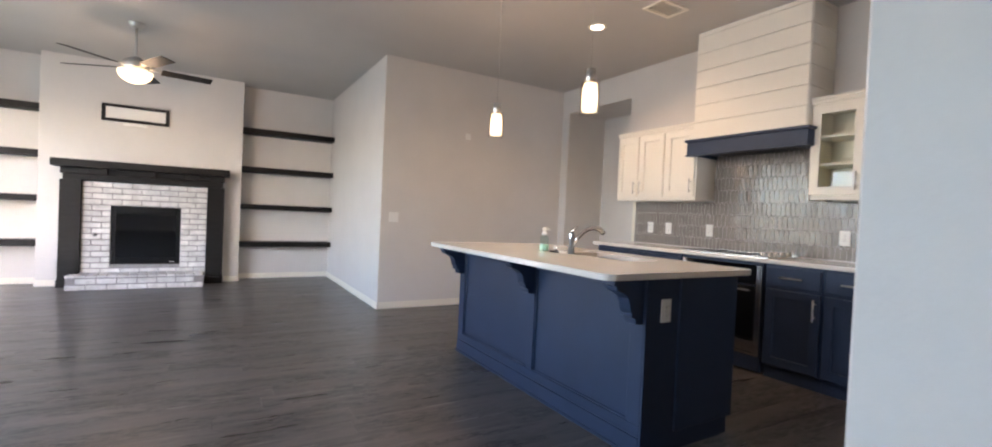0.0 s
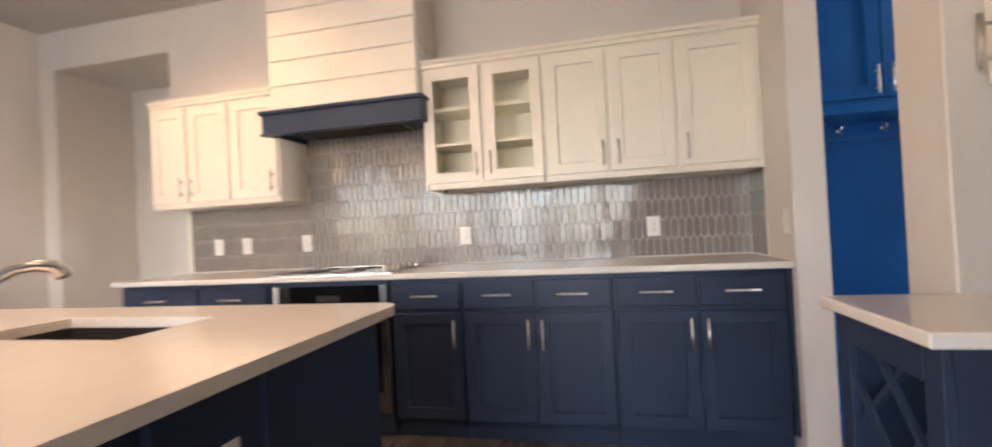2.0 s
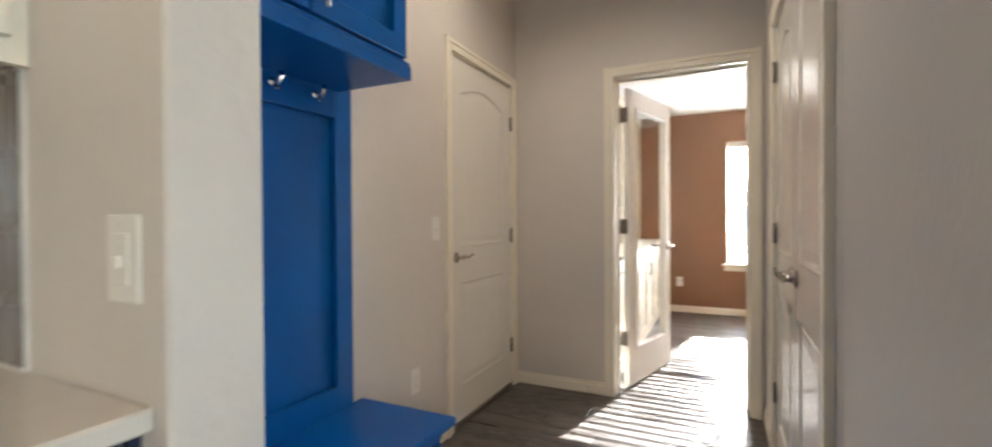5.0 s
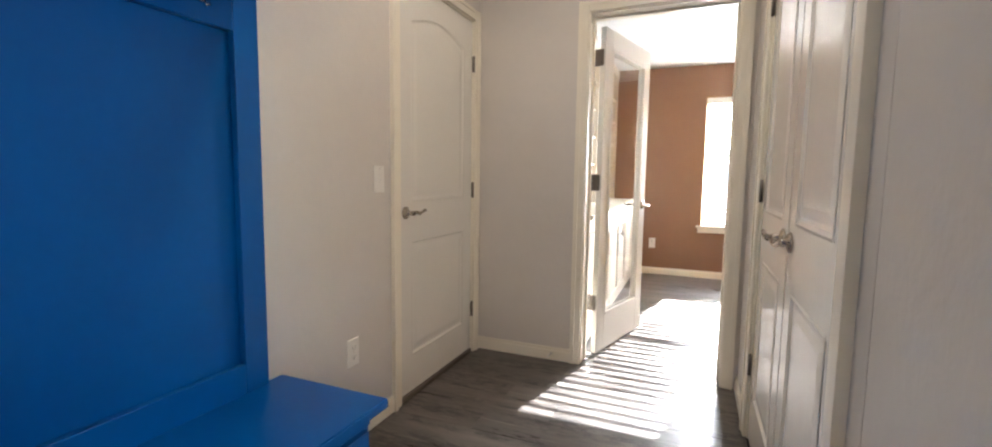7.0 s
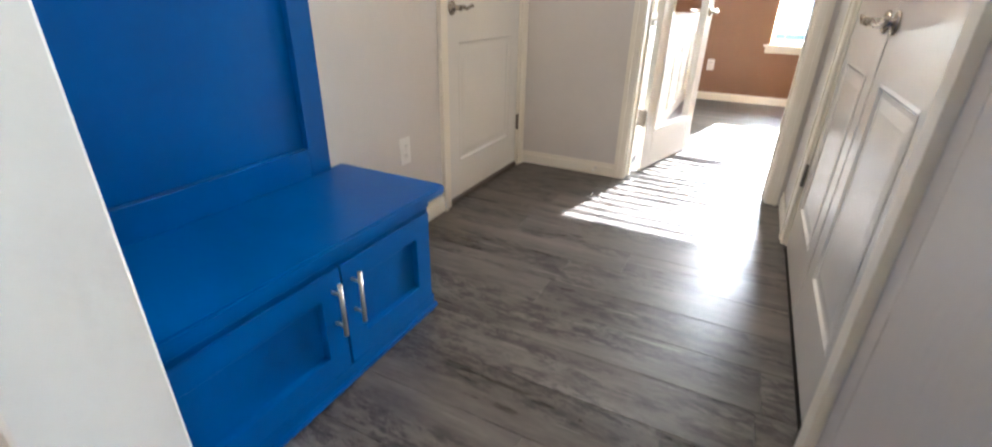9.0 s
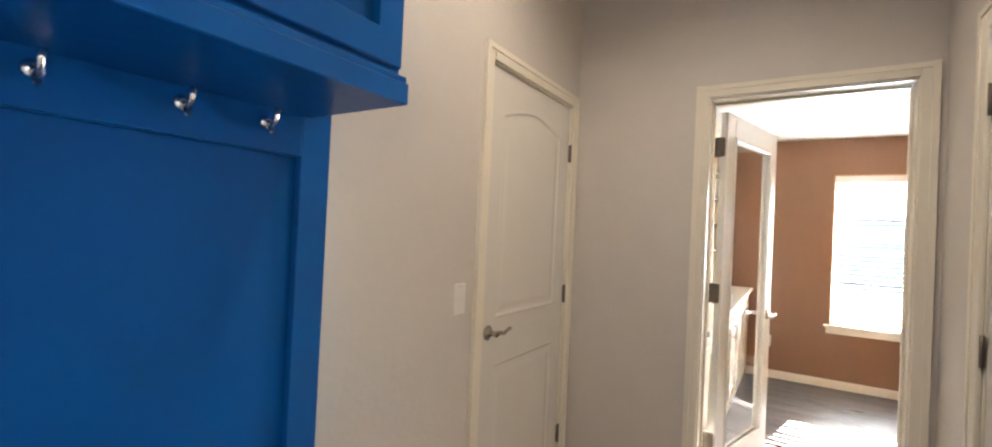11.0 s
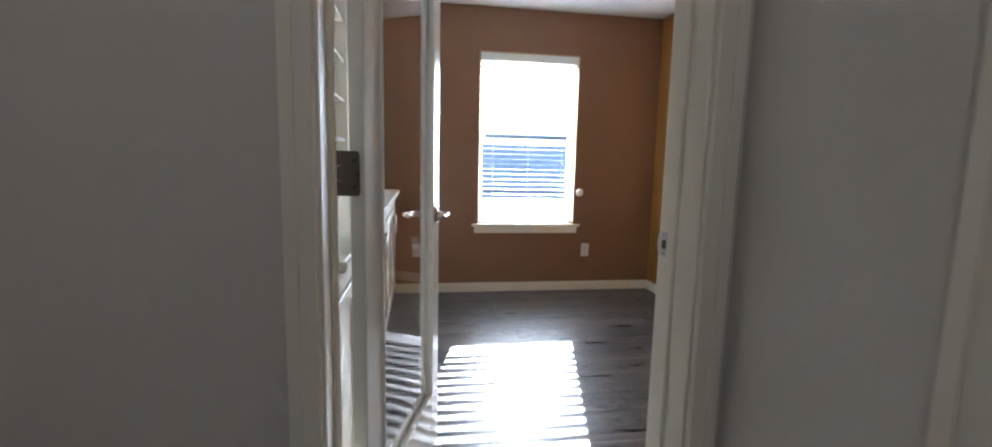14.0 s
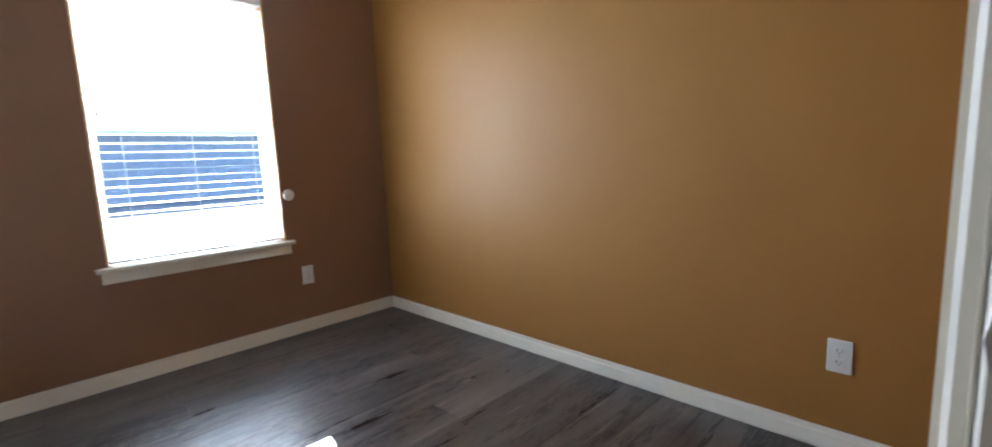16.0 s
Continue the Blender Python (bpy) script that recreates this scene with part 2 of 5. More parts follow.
FANGLOW = glow("lit_bowl_glass", (1.0, 0.70, 0.34), 0.30)
CANGLOW = glow("lit_recessed_lens", (1.0, 0.82, 0.58), 1.4)

# ---- mesh helpers ----


def box(bm, x0, x1, y0, y1, z0, z1):
    v = [bm.verts.new((x, y, z)) for z in (z0, z1) for x, y in ((x0, y0), (x1, y0), (x1, y1), (x0, y1))]
    for f in ((3, 2, 1, 0), (4, 5, 6, 7), (0, 1, 5, 4), (1, 2, 6, 5), (2, 3, 7, 6), (3, 0, 4, 7)):
        bm.faces.new([v[i] for i in f])
    return v


def boxes(*rows, bevel=0.0, seg=1):
    bm = bmesh.new()
    for r in rows:
        box(bm, *r)
    if bevel:
        bmesh.ops.bevel(bm, geom=bm.edges[:], offset=bevel, segments=seg, affect="EDGES", clamp_overlap=True)
    return bm


def prism(points, axis, a, b, bevel=0.0):
    """A profile of (u, v) pairs pushed along an axis from a to b: axis x gives (u, v) = (y, z), y gives (x, z), z gives (x, y)."""
    bm = bmesh.new()
    put = {"x": lambda u, v, w: (w, u, v), "y": lambda u, v, w: (u, w, v), "z": lambda u, v, w: (u, v, w)}[axis]
    lo, hi = [bm.verts.new(put(u, v, a)) for u, v in points], [bm.verts.new(put(u, v, b)) for u, v in points]
    n = len(points)
    bm.faces.new(lo)
    bm.faces.new(hi[::-1])
    for i in range(n):
        bm.faces.new((lo[i], hi[i], hi[(i + 1) % n], lo[(i + 1) % n]))
    bmesh.ops.recalc_face_normals(bm, faces=bm.faces[:])
    if bevel:
        bmesh.ops.bevel(bm, geom=bm.edges[:], offset=bevel, segments=1, affect="EDGES", clamp_overlap=True)
    return bm


def lathe(profile, seg=24, bm=None, at=(0, 0, 0)):
    """Revolves (radius, z) pairs about z."""
    bm = bm or bmesh.new()
    rings = [[bm.verts.new((at[0] + r * math.cos(2 * math.pi * i / seg), at[1] + r * math.sin(2 * math.pi * i / seg), at[2] + z)) for i in range(seg)] for r, z in profile]
    for a, b in zip(rings, rings[1:]):
        for i in range(seg):
            bm.faces.new((a[i], a[(i + 1) % seg], b[(i + 1) % seg], b[i]))
    bm.faces.new(rings[0][::-1])
    bm.faces.new(rings[-1])
    for f in bm.faces:
        f.smooth = True
    return bm


def tube(points, radii, seg=12, bm=None):
    """A round bar along points, with a radius for each."""
    bm = bm or bmesh.new()
    pts = [Vector(p) for p in points]
    if not isinstance(radii, (list, tuple)):
        radii = [radii] * len(pts)
    rings = []
    for i, p in enumerate(pts):
        way = (pts[min(i + 1, len(pts) - 1)] - pts[max(i - 1, 0)]).normalized()
        side = way.cross(Vector((0.31, 0.17, 0.93))).normalized()
        up = side.cross(way)
        rings.append([bm.verts.new(p + radii[i] * (math.cos(2 * math.pi * k / seg) * side + math.sin(2 * math.pi * k / seg) * up)) for k in range(seg)])
    for a, b in zip(rings, rings[1:]):
        for k in range(seg):
            bm.faces.new((a[k], a[(k + 1) % seg], b[(k + 1) % seg], b[k]))
    bm.faces.new(rings[0][::-1])
    bm.faces.new(rings[-1])
    bmesh.ops.recalc_face_normals(bm, faces=bm.faces[:])
    for f in bm.faces:
        f.smooth = len(f.verts) == 4
    return bm


def mesh(name, bm, material):
    me = bpy.data.meshes.new(name)
    bmesh.ops.recalc_face_normals(bm, faces=bm.faces[:])
    bm.to_mesh(me)
    bm.free()
    me.materials.append(material)
    return me


def part(name, bm, material, parent, label="", at=None):
    ob = new(name, mesh(name, bm, material))
    ob.parent = parent
    if at is not None:
        ob.matrix_basis = at if isinstance(at, Matrix) else Matrix.Translation(at)
    return tagged(ob, label)


def thing(name, label, category, m=None, group="", kind=""):
    ob = new(name)
    ob.empty_display_size = 0.1
    ob.matrix_basis = m or Matrix()
    return tagged(ob, label, category, group, kind)


def setting(name, bm, material, label, category):
    return tagged(new(name, mesh(name, bm, material)), label, category, kind="structure")


def pierced(axis, p0, p1, u0, u1, z0, z1, holes=()):
    """Boxes of a wall p0..p1 thick that runs along u, with rectangular holes (ua, ub, za, zb)."""
    bm = bmesh.new()
    cuts = sorted({u0, u1, *[h[0] for h in holes], *[h[1] for h in holes]})
    for a, b in zip(cuts, cuts[1:]):
        spans, inside = [(z0, z1)], [h for h in holes if h[0] <= a and h[1] >= b]
        for h in inside:
            spans = [(z0, h[2]), (h[3], z1)]
        for za, zb in spans:
            if zb - za > 1e-4:
                box(bm, *((p0, p1, a, b) if axis == "x" else (a, b, p0, p1)), za, zb)
    return bm


EAST, WEST, SOUTHROT, NORTHROT = -90, 90, 180, 0  # turns for things whose front looks to -x, +x, +y, -y
H, HO = 2.95, 2.39  # ceilings

# ---- structure ----
setting("wall_kitchen", pierced("x", 4.25, 4.40, 0.032, 5.52, 0, H, [(4.215, 5.37, 0, 2.63)]), WALL, "greige painted kitchen wall with an open doorway", "wall")
setting("wall_stub", boxes((3.615, 4.249, 0.032, 0.170, 0, H), bevel=0.004), WALL, "greige painted stub wall at the counter's end", "wall")
setting("wall_hall_east", pierced("x", 4.31, 4.45, -2.556, 0.032, 0, H, [(-2.478, -1.655, 0, 2.060)]), WALL, "grey painted hall wall with a closed door", "wall")
setting("wall_hall_south", pierced("y", -2.718, -2.556, 2.68, 4.45, 0, H, [(2.845, 3.640, 0, 2.060)]), WALL, "grey painted hall wall with the office doorway", "wall")
CW = 2.775  # the hall face of the closet wall
setting("wall_hall_west", pierced("x", 2.68, CW, -2.556, -0.66, 0, H, [(-2.050, -0.800, 0, 2.045)]), WALL, "greige painted wall with a pair of closet doors", "wall")
setting("wall_hall_end", prism([(2.635, -0.66), (CW, -0.66), (2.832, 0.157), (2.635, 0.157)], "z", 0, H, 0.004), WALL, "greige painted wall end beside the narrow cabinet", "wall")
setting("wall_closet", boxes((1.9, 1.98, -2.556, -0.9, 0, H), (1.98, 2.68, -0.95, -0.9, 0, H)), WALL, "plain closet wall", "wall")
setting("wall_living_east", boxes((1.655, 1.80, 5.66, 8.40, 0, H)), WALL, "greige painted corner wall", "wall")
setting("wall_dining", boxes((1.655, 4.25, 5.52, 5.66, 0, H)), WALL, "greige painted end wall", "wall")
setting("wall_living_north", boxes((-3.3, 1.655, 8.40, 8.54, 0, H)), WALL, "greige painted wall behind the shelves", "wall")
setting("wall_chimney_breast", boxes((-1.91, 0.33, 8.12, 8.40, 0, H), bevel=0.004), WALL, "greige painted chimney breast", "wall")
setting("wall_west", pierced("x", -3.44, -3.30, -5.84, 8.54, 0, H, [(a, b, 0.6, 2.45) for a, b in WEST_WINDOWS]), WALL, "greige painted wall with four windows", "wall")
# Unseen; set far back so less light bounces onto the island's end.
setting("wall_south", boxes((-3.3, 1.135, -5.84, -5.70, 0, H)), WALL, "unseen greige end wall", "wall")
setting("wall_entry", boxes((1.135, 1.229, -5.84, 0.56, 0, H), (1.229, 1.30, -0.40, 0.56, 0, H), bevel=0.006), WALL, "greige painted wall end beside the entry", "wall")
setting("wall_buffet_end", boxes((1.30, 2.68, -0.375, -0.255, 0, H)), WALL, "greige wall behind the narrow cabinet", "wall")
setting("wall_alcove_east", boxes((4.92, 5.04, 4.115, 5.52, 0, 2.63)), WALL, "greige back wall of the refrigerator alcove", "wall")
setting("wall_alcove_south", boxes((4.40, 4.92, 4.115, 4.215, 0, 2.63)), WALL, "greige side wall of the refrigerator alcove", "wall")
setting("wall_alcove_north", boxes((4.40, 4.92, 5.37, 5.52, 0, 2.63)), WALL, "greige side wall of the refrigerator alcove", "wall")
setting("wall_office_south", pierced("y", -5.84, -5.68, 1.23, 4.36, 0, HO, [(2.10, 2.965, 0.60, 2.04)]), BROWN, "brown painted office wall with a window", "wall")
setting("wall_office_west", boxes((1.23, 1.37, -5.68, -2.70, 0, HO)), OCHRE, "ochre painted office wall", "wall")
setting("wall_office_east", boxes((4.22, 4.36, -5.68, -2.70, 0, HO)), BROWN, "brown painted office wall behind the shelves", "wall")
setting("wall_office_north", boxes((1.37, 2.68, -2.70, -2.556, 0, HO)), OCHRE, "ochre painted office wall beside the door", "wall")
# Unseen box behind the door, added to stop sky light leaking in.
setting("wall_garage", boxes((5.0, 5.12, -2.9, -1.2, 0, H), (4.45, 5.0, -2.9, -2.8, 0, H), (4.45, 5.0, -1.3, -1.2, 0, H)), WALL, "unseen plain wall behind the hall door", "wall")
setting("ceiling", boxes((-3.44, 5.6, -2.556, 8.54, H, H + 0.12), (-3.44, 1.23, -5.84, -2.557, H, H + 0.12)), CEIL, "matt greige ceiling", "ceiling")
setting("ceiling_alcove", boxes((4.40, 5.04, 4.115, 5.52, 2.63, 2.70)), WALL, "greige alcove ceiling", "ceiling")
# The upper, wider slab is unseen, added to keep sky light out.
setting("ceiling_office", boxes((1.37, 4.22, -5.68, -2.70, HO, HO + 0.1), (1.0, 4.6, -6.0, -2.71, HO + 0.11, HO + 0.2)), WHITECEIL, "white office ceiling", "ceiling")
setting("ground", boxes((-150, 150, -300, 150, -0.40, -0.30)), GRASS, "dry lawn outside the windows", "ground")
floor = setting("floor", boxes((-3.44, 5.6, -5.84, 8.54, -0.30, -0.006)), SLAB, "grey-brown wood-look vinyl plank floor", "floor")


# ---- trim ----
def baseboard(x0, x1, y0, y1):
    """A stretch of baseboard, with a thinner top edge."""
    bm = boxes((x0, x1, y0, y1, 0, 0.062), bevel=0.003)
    dx, dy = (x1 - x0) * 0.30 if x1 - x0 < 0.05 else 0, (y1 - y0) * 0.30 if y1 - y0 < 0.05 else 0
    box(bm, x0 + dx, x1 - dx, y0 + dy, y1 - dy, 0.062, 0.081)
    return setting("baseboard", bm, TRIM, "white painted baseboard", "baseboard")


T = 0.014
for b in ((1.67, 4.25, 5.52 - T, 5.52), (1.655 - T, 1.655, 5.52 - T, 8.40), (0.33, 1.64, 8.40 - T, 8.40), (-3.3, -1.91, 8.40 - T, 8.40),
          (0.13, 0.33, 8.12 - T, 8.12), (-1.91, -1.69, 8.12 - T, 8.12), (0.33, 0.33 + T, 8.12, 8.386), (-1.91 - T, -1.91, 8.12, 8.386),
          (4.25 - T, 4.25, 5.37, 5.506), (4.31 - T, 4.31, -1.61, -0.90), (3.675, 4.31, -2.556, -2.556 + T),
          (2.635, 2.832 + T, 0.157, 0.157 + T),
          (1.37, 3.66, -5.68, -5.68 + T), (1.37, 1.37 + T, -5.666, -2.70), (1.384, 2.775, -2.70 - T, -2.70),
          (-3.3, -3.3 + T, -5.68, 8.386), (-3.28, 1.135, -5.70, -5.70 + T), (1.135 - T, 1.135, -5.68, 0.56), (1.121, 1.30, 0.56, 0.56 + T),
          (4.92 - T, 4.92, 4.215, 5.37), (3.615 - T, 3.615, 0.032, 0.170), (3.601, 3.87, 0.032 - T, 0.032), (CW, CW + T, -2.542, -2.12)):
    baseboard(*b)
for x, z0, z1 in ((0.0, 0, 0.062), (0.004, 0.062, 0.081)):
    setting("baseboard", prism([(CW + 0.001, -0.732), (CW + T - x, -0.732), (2.832 + T - x, 0.157), (2.833, 0.157)], "z", z0, z1), TRIM, "white painted baseboard", "baseboard")


def casing(name, m, w, h, label, depth=0.144, both=True, c=0.066):
    """Door casing round an opening w by h: the local front is y = 0; the jamb goes back to y = depth."""
    t = thing(name, label, "door casing", m, kind="structure")
    faces = [(-0.016, 0.0)] + ([(depth, depth + 0.016)] if both else [])
    for y0, y1 in faces:
        e = 0.012 if y0 < 0 else -0.004
        for x0, x1, z0, z1 in ((-c, e, 0, h + c), (w - e, w + c, 0, h + c), (e, w - e, h - e, h + c)):
            bm = boxes((x0, x1, y0, y1, z0, z1), bevel=0.004)
            out = -0.005 if y0 < 0 else 0.005
            if x1 - x0 < 0.12:
                xo = (x0 - 0.002, x0 + 0.022) if x0 < 0 else (x1 - 0.022, x1 + 0.002)
                box(bm, xo[0], xo[1], y0 + min(out, 0), y1 + max(out, 0), z0, z1 + 0.002)
            else:
                box(bm, x0 - c + 0.010, x1 + c - 0.010, y0 + min(out, 0), y1 + max(out, 0), z1 - 0.022, z1 - 0.001)
            part("casing_board", bm, TRIM, t)
    j = 0.018
    part("jamb", boxes((0, j, 0, depth, 0, h - j), bevel=0.002), TRIM, t)
    part("jamb", boxes((w - j, w, 0, depth, 0, h - j), bevel=0.002), TRIM, t)
    part("head_jamb", boxes((0, w, 0, depth, h - j, h), bevel=0.002), TRIM, t)
    return t


def lever(parent, x, z, way, y=0.0, side=-1):
    """A curved lever on a round rose; side -1 sits in front of y, +1 behind it."""
    s = side
    bm = lathe([(0.006, 0), (0.030, 0.001), (0.031, 0.006), (0.024, 0.011), (0.012, 0.014), (0.011, 0.045), (0.013, 0.050), (0.004, 0.052)], 20)
    bmesh.ops.transform(bm, matrix=Matrix.Translation((x, y, z)) @ Matrix.Rotation(radians(90 if s < 0 else -90), 4, "X"), verts=bm.verts)
    yy = y + s * 0.046
    tube([(x, yy, z), (x + way * 0.025, yy + s * 0.004, z + 0.004), (x + way * 0.055, yy + s * 0.002, z - 0.004), (x + way * 0.085, yy, z + 0.004),
          (x + way * 0.108, yy, z + 0.011), (x + way * 0.118, yy, z + 0.006)], [0.010, 0.009, 0.0075, 0.0075, 0.007, 0.005], 10, bm)
    return part("lever_handle", bm, SATIN, parent, "brushed nickel lever handle")


def hinge(parent, x, z, y, material=BRONZE):
    bm = boxes((x - 0.014, x + 0.011, y - 0.003, y, z - 0.045, z + 0.045), bevel=0.001)
    tube([(x, y - 0.007, z - 0.048), (x, y - 0.007, z + 0.048)], 0.006, 10, bm)
    return part("hinge", bm, material, parent, "dark metal hinge")


def arch_panel(parent, x0, x1, z0, z1, y, arched):
    """A raised door panel within a sunk moulding: an outer bevel ring and a field, with a slightly arched head when asked."""
    def outline(inset):
        a, b, lo, hi = x0 + inset, x1 - inset, z0 + inset, z1 - inset
        if not arched:
            return [(a, lo), (b, lo), (b, hi), (a, hi)]
        top = [(b + (a - b) * k / 12, hi - 0.06 * (abs(2 * k / 12 - 1) ** 1.6)) for k in range(13)]
        return [(a, lo), (b, lo)] + top
    bm = bmesh.new()
    loops = []
    for inset, dy in ((0, -0.0010), (0.008, -0.0030), (0.018, 0.0042), (0.030, 0.0045), (0.058, 0.0008)):
        loops.append([bm.verts.new((u, y + dy, v)) for u, v in outline(inset)])
    for a, b in zip(loops, loops[1:]):
        for k in range(len(a)):
            bm.faces.new((a[k], a[(k + 1) % len(a)], b[(k + 1) % len(b)], b[k]))
    bm.faces.new(loops[-1])
    return part("moulded_panel", bm, DOORWHITE, parent)


def panel_door(name, m, w, h, lever_left, label, hinges=True, lever_y=0.938, hinge_out=0.004, hinge_z=(0.33, 1.075, 1.82), foot=0.012):
    """A two-panel moulded door slab in its casing; local front is y = 0."""
    t = thing(name, label, "door", m, kind="structure")
    y = 0.006
    bm = bmesh.new()
    for r in ((0.003, 0.105, foot, h), (w - 0.105, w - 0.003, foot, h), (0.105, w - 0.105, foot, 0.21), (0.105, w - 0.105, 0.80, 0.99), (0.105, w - 0.105, h - 0.12, h)):
        box(bm, r[0], r[1], y, y + 0.034, r[2], r[3])
    box(bm, 0.105, w - 0.105, y + 0.011, y + 0.034, 0.21, h - 0.12)
    slab = part("door_slab", bm, DOORWHITE, t)
    for z0, z1, arched in ((0.21, 0.80, False), (0.99, h - 0.12, True)):
        arch_panel(slab, 0.105, w - 0.105, z0, z1, y, arched)
    # the spandrels over the arched head
    n = 12
    for side in (0, 1):
        pts = []
        for k in range(0, 7):
            kk = k if side == 0 else n - k
            pts.append((w - 0.105 + (0.21 - w) * kk / n, h - 0.12 - 0.06 * (abs(2 * kk / n - 1) ** 1.6)))
        corner = (w - 0.105, h - 0.12) if side == 0 else (0.105, h - 0.12)
        part("head_corner", prism([corner] + pts, "y", y, y + 0.012), DOORWHITE, slab)
    lx = 0.056 if lever_left else w - 0.056
    lever(t, lx, lever_y, 1 if lever_left else -1, y)
    if hinges:
        for z in hinge_z:
            hinge(t, w + hinge_out if lever_left else -hinge_out, z, 0.001)
    return t


casing("door_casing", pose(4.31, -1.655, 0, 0, 0, EAST), 0.823, 2.060, "white painted casing of the hall door", 0.14, False, 0.048)
panel_door("door_1", pose(4.31, -1.674, 0, 0, 0, EAST), 0.785, 2.040, True, "closed white two-panel door with a nickel lever", hinge_out=0.002, hinge_z=(0.285, 1.037, 1.793), foot=0.028)
tagged(new("door_threshold", mesh("door_threshold", boxes((4.304, 4.40, -2.459, -1.674, -0.002, 0.026), bevel=0.004), BRONZE)), "dark brown threshold under the hall door", "threshold", kind="structure")
casing("closet_casing", pose(CW, -2.050, 0, 0, 0, WEST), 1.25, 2.045, "white painted casing of the closet doors", 0.12, False)
panel_door("closet_door", pose(CW, -2.030, 0, 0, 0, WEST), 0.603, 2.025, False, "closed white two-panel closet door with a nickel lever")
panel_door("closet_door", pose(CW, -1.423, 0, 0, 0, WEST), 0.603, 2.025, True, "closed white two-panel closet door with a nickel lever")
oc = casing("office_door_casing", pose(3.640, -2.556, 0, 0, 0, SOUTHROT), 0.795, 2.060, "white painted casing of the office doorway", 0.162, True, 0.045)
part("door_stop", boxes((0.018, 0.028, 0.075, 0.105, 0, 2.03), (0.767, 0.777, 0.075, 0.105, 0, 2.03), (0.028, 0.767, 0.075, 0.105, 2.03, 2.042), bevel=0.002), TRIM, oc)
# the plate's outline: a square edge with rounded corners on one side, a bowed lip on the other
plate_edge = [(0.116, 0.908), (0.152, 0.908), (0.160, 0.918), (0.1635, 0.938), (0.160, 0.958), (0.152, 0.968), (0.116, 0.968), (0.113, 0.965), (0.113, 0.911)]
sp = part("strike_plate", prism(plate_edge, "x", 0.7744, 0.7775, 0.0006), NICKEL, oc, "brushed nickel strike plate")
hole = [(0.121, 0.930), (0.124, 0.927), (0.136, 0.927), (0.140, 0.931), (0.140, 0.945), (0.136, 0.949), (0.124, 0.949), (0.121, 0.946)]
part("latch_hole", prism(hole, "x", 0.7736, 0.7743), DARK, sp)
for z in (0.917, 0.959):
    part("screw", lathe([(0.0042, 0), (0.0042, 0.0010), (0.002, 0.0016)], 12), NICKEL, sp, at=pose(0.7743, 0.131, z, 0, -90, 0))
    part("screw_slot", boxes((0.7722, 0.7726, 0.1285, 0.1335, z - 0.0006, z + 0.0006), (0.7722, 0.7726, 0.1304, 0.1316, z - 0.0025, z + 0.0025)), DARK, sp)


def glazed_door(m, w=0.74, h=2.02):
    """The open office door: stiles and rails round one tall clear pane. Local x runs from the hinge, the hall side is y = 0."""
    t = thing("office_door", "open white door with one tall clear glass pane", "door", m, kind="structure")
    d, s = 0.035, 0.104
    part("door_frame", boxes((0, s, 0, d, 0.012, h), (w - s, w, 0, d, 0.012, h), (s, w - s, 0, d, 0.012, 0.24), (s, w - s, 0, d, h - 0.115, h), bevel=0.002), DOORWHITE, t)
    for y0, y1 in ((-0.006, 0.012), (d - 0.012, d + 0.006)):
        part("glazing_bead", boxes((s, s + 0.010, y0, y1, 0.24, h - 0.115), (w - s - 0.010, w - s, y0, y1, 0.24, h - 0.115), (s + 0.010, w - s - 0.010, y0, y1, 0.24, 0.26),
                                   (s + 0.010, w - s - 0.010, y0, y1, h - 0.135, h - 0.115), bevel=0.003), DOORWHITE, t)
    p = part("pane", boxes((s, w - s, 0.015, 0.020, 0.24, h - 0.115)), GLASS, t, "clear glass pane")
    p.visible_shadow = False
    lever(t, w - 0.065, 0.93, -1, 0.0, -1)
    lever(t, w - 0.065, 0.93, -1, d, 1)
    part("latch_plate", boxes((w, w + 0.002, 0.006, 0.029, 0.90, 0.96), bevel=0.0005), NICKEL, t)
    for z in (0.335, 1.092, 1.842):
        bm = prism([(0.010, z - 0.044), (0.016, z - 0.050), (0.056, z - 0.050), (0.056, z + 0.050), (0.016, z + 0.050), (0.010, z + 0.044)], "x", -0.0035, -0.0005, 0.0008)
        for k in range(3):
            tube([(-0.002, 0.061, z - 0.050 + 0.034 * k), (-0.002, 0.061, z - 0.018 + 0.034 * k)], 0.0065, 10, bm)
        leaf = part("hinge", bm, BRONZE, t, "dark metal hinge")
        for dy, dz in ((0.022, 0.030), (0.012, 0.0), (0.022, -0.030)):
            part("screw", lathe([(0.0035, 0), (0.003, 0.0012), (0.0005, 0.0012)], 8), DARK, leaf, at=pose(-0.0035, dy, z + dz, 0, -90, 0))
    return t


glazed_door(pose(3.565, -2.737, 0, 0, 0, -105))


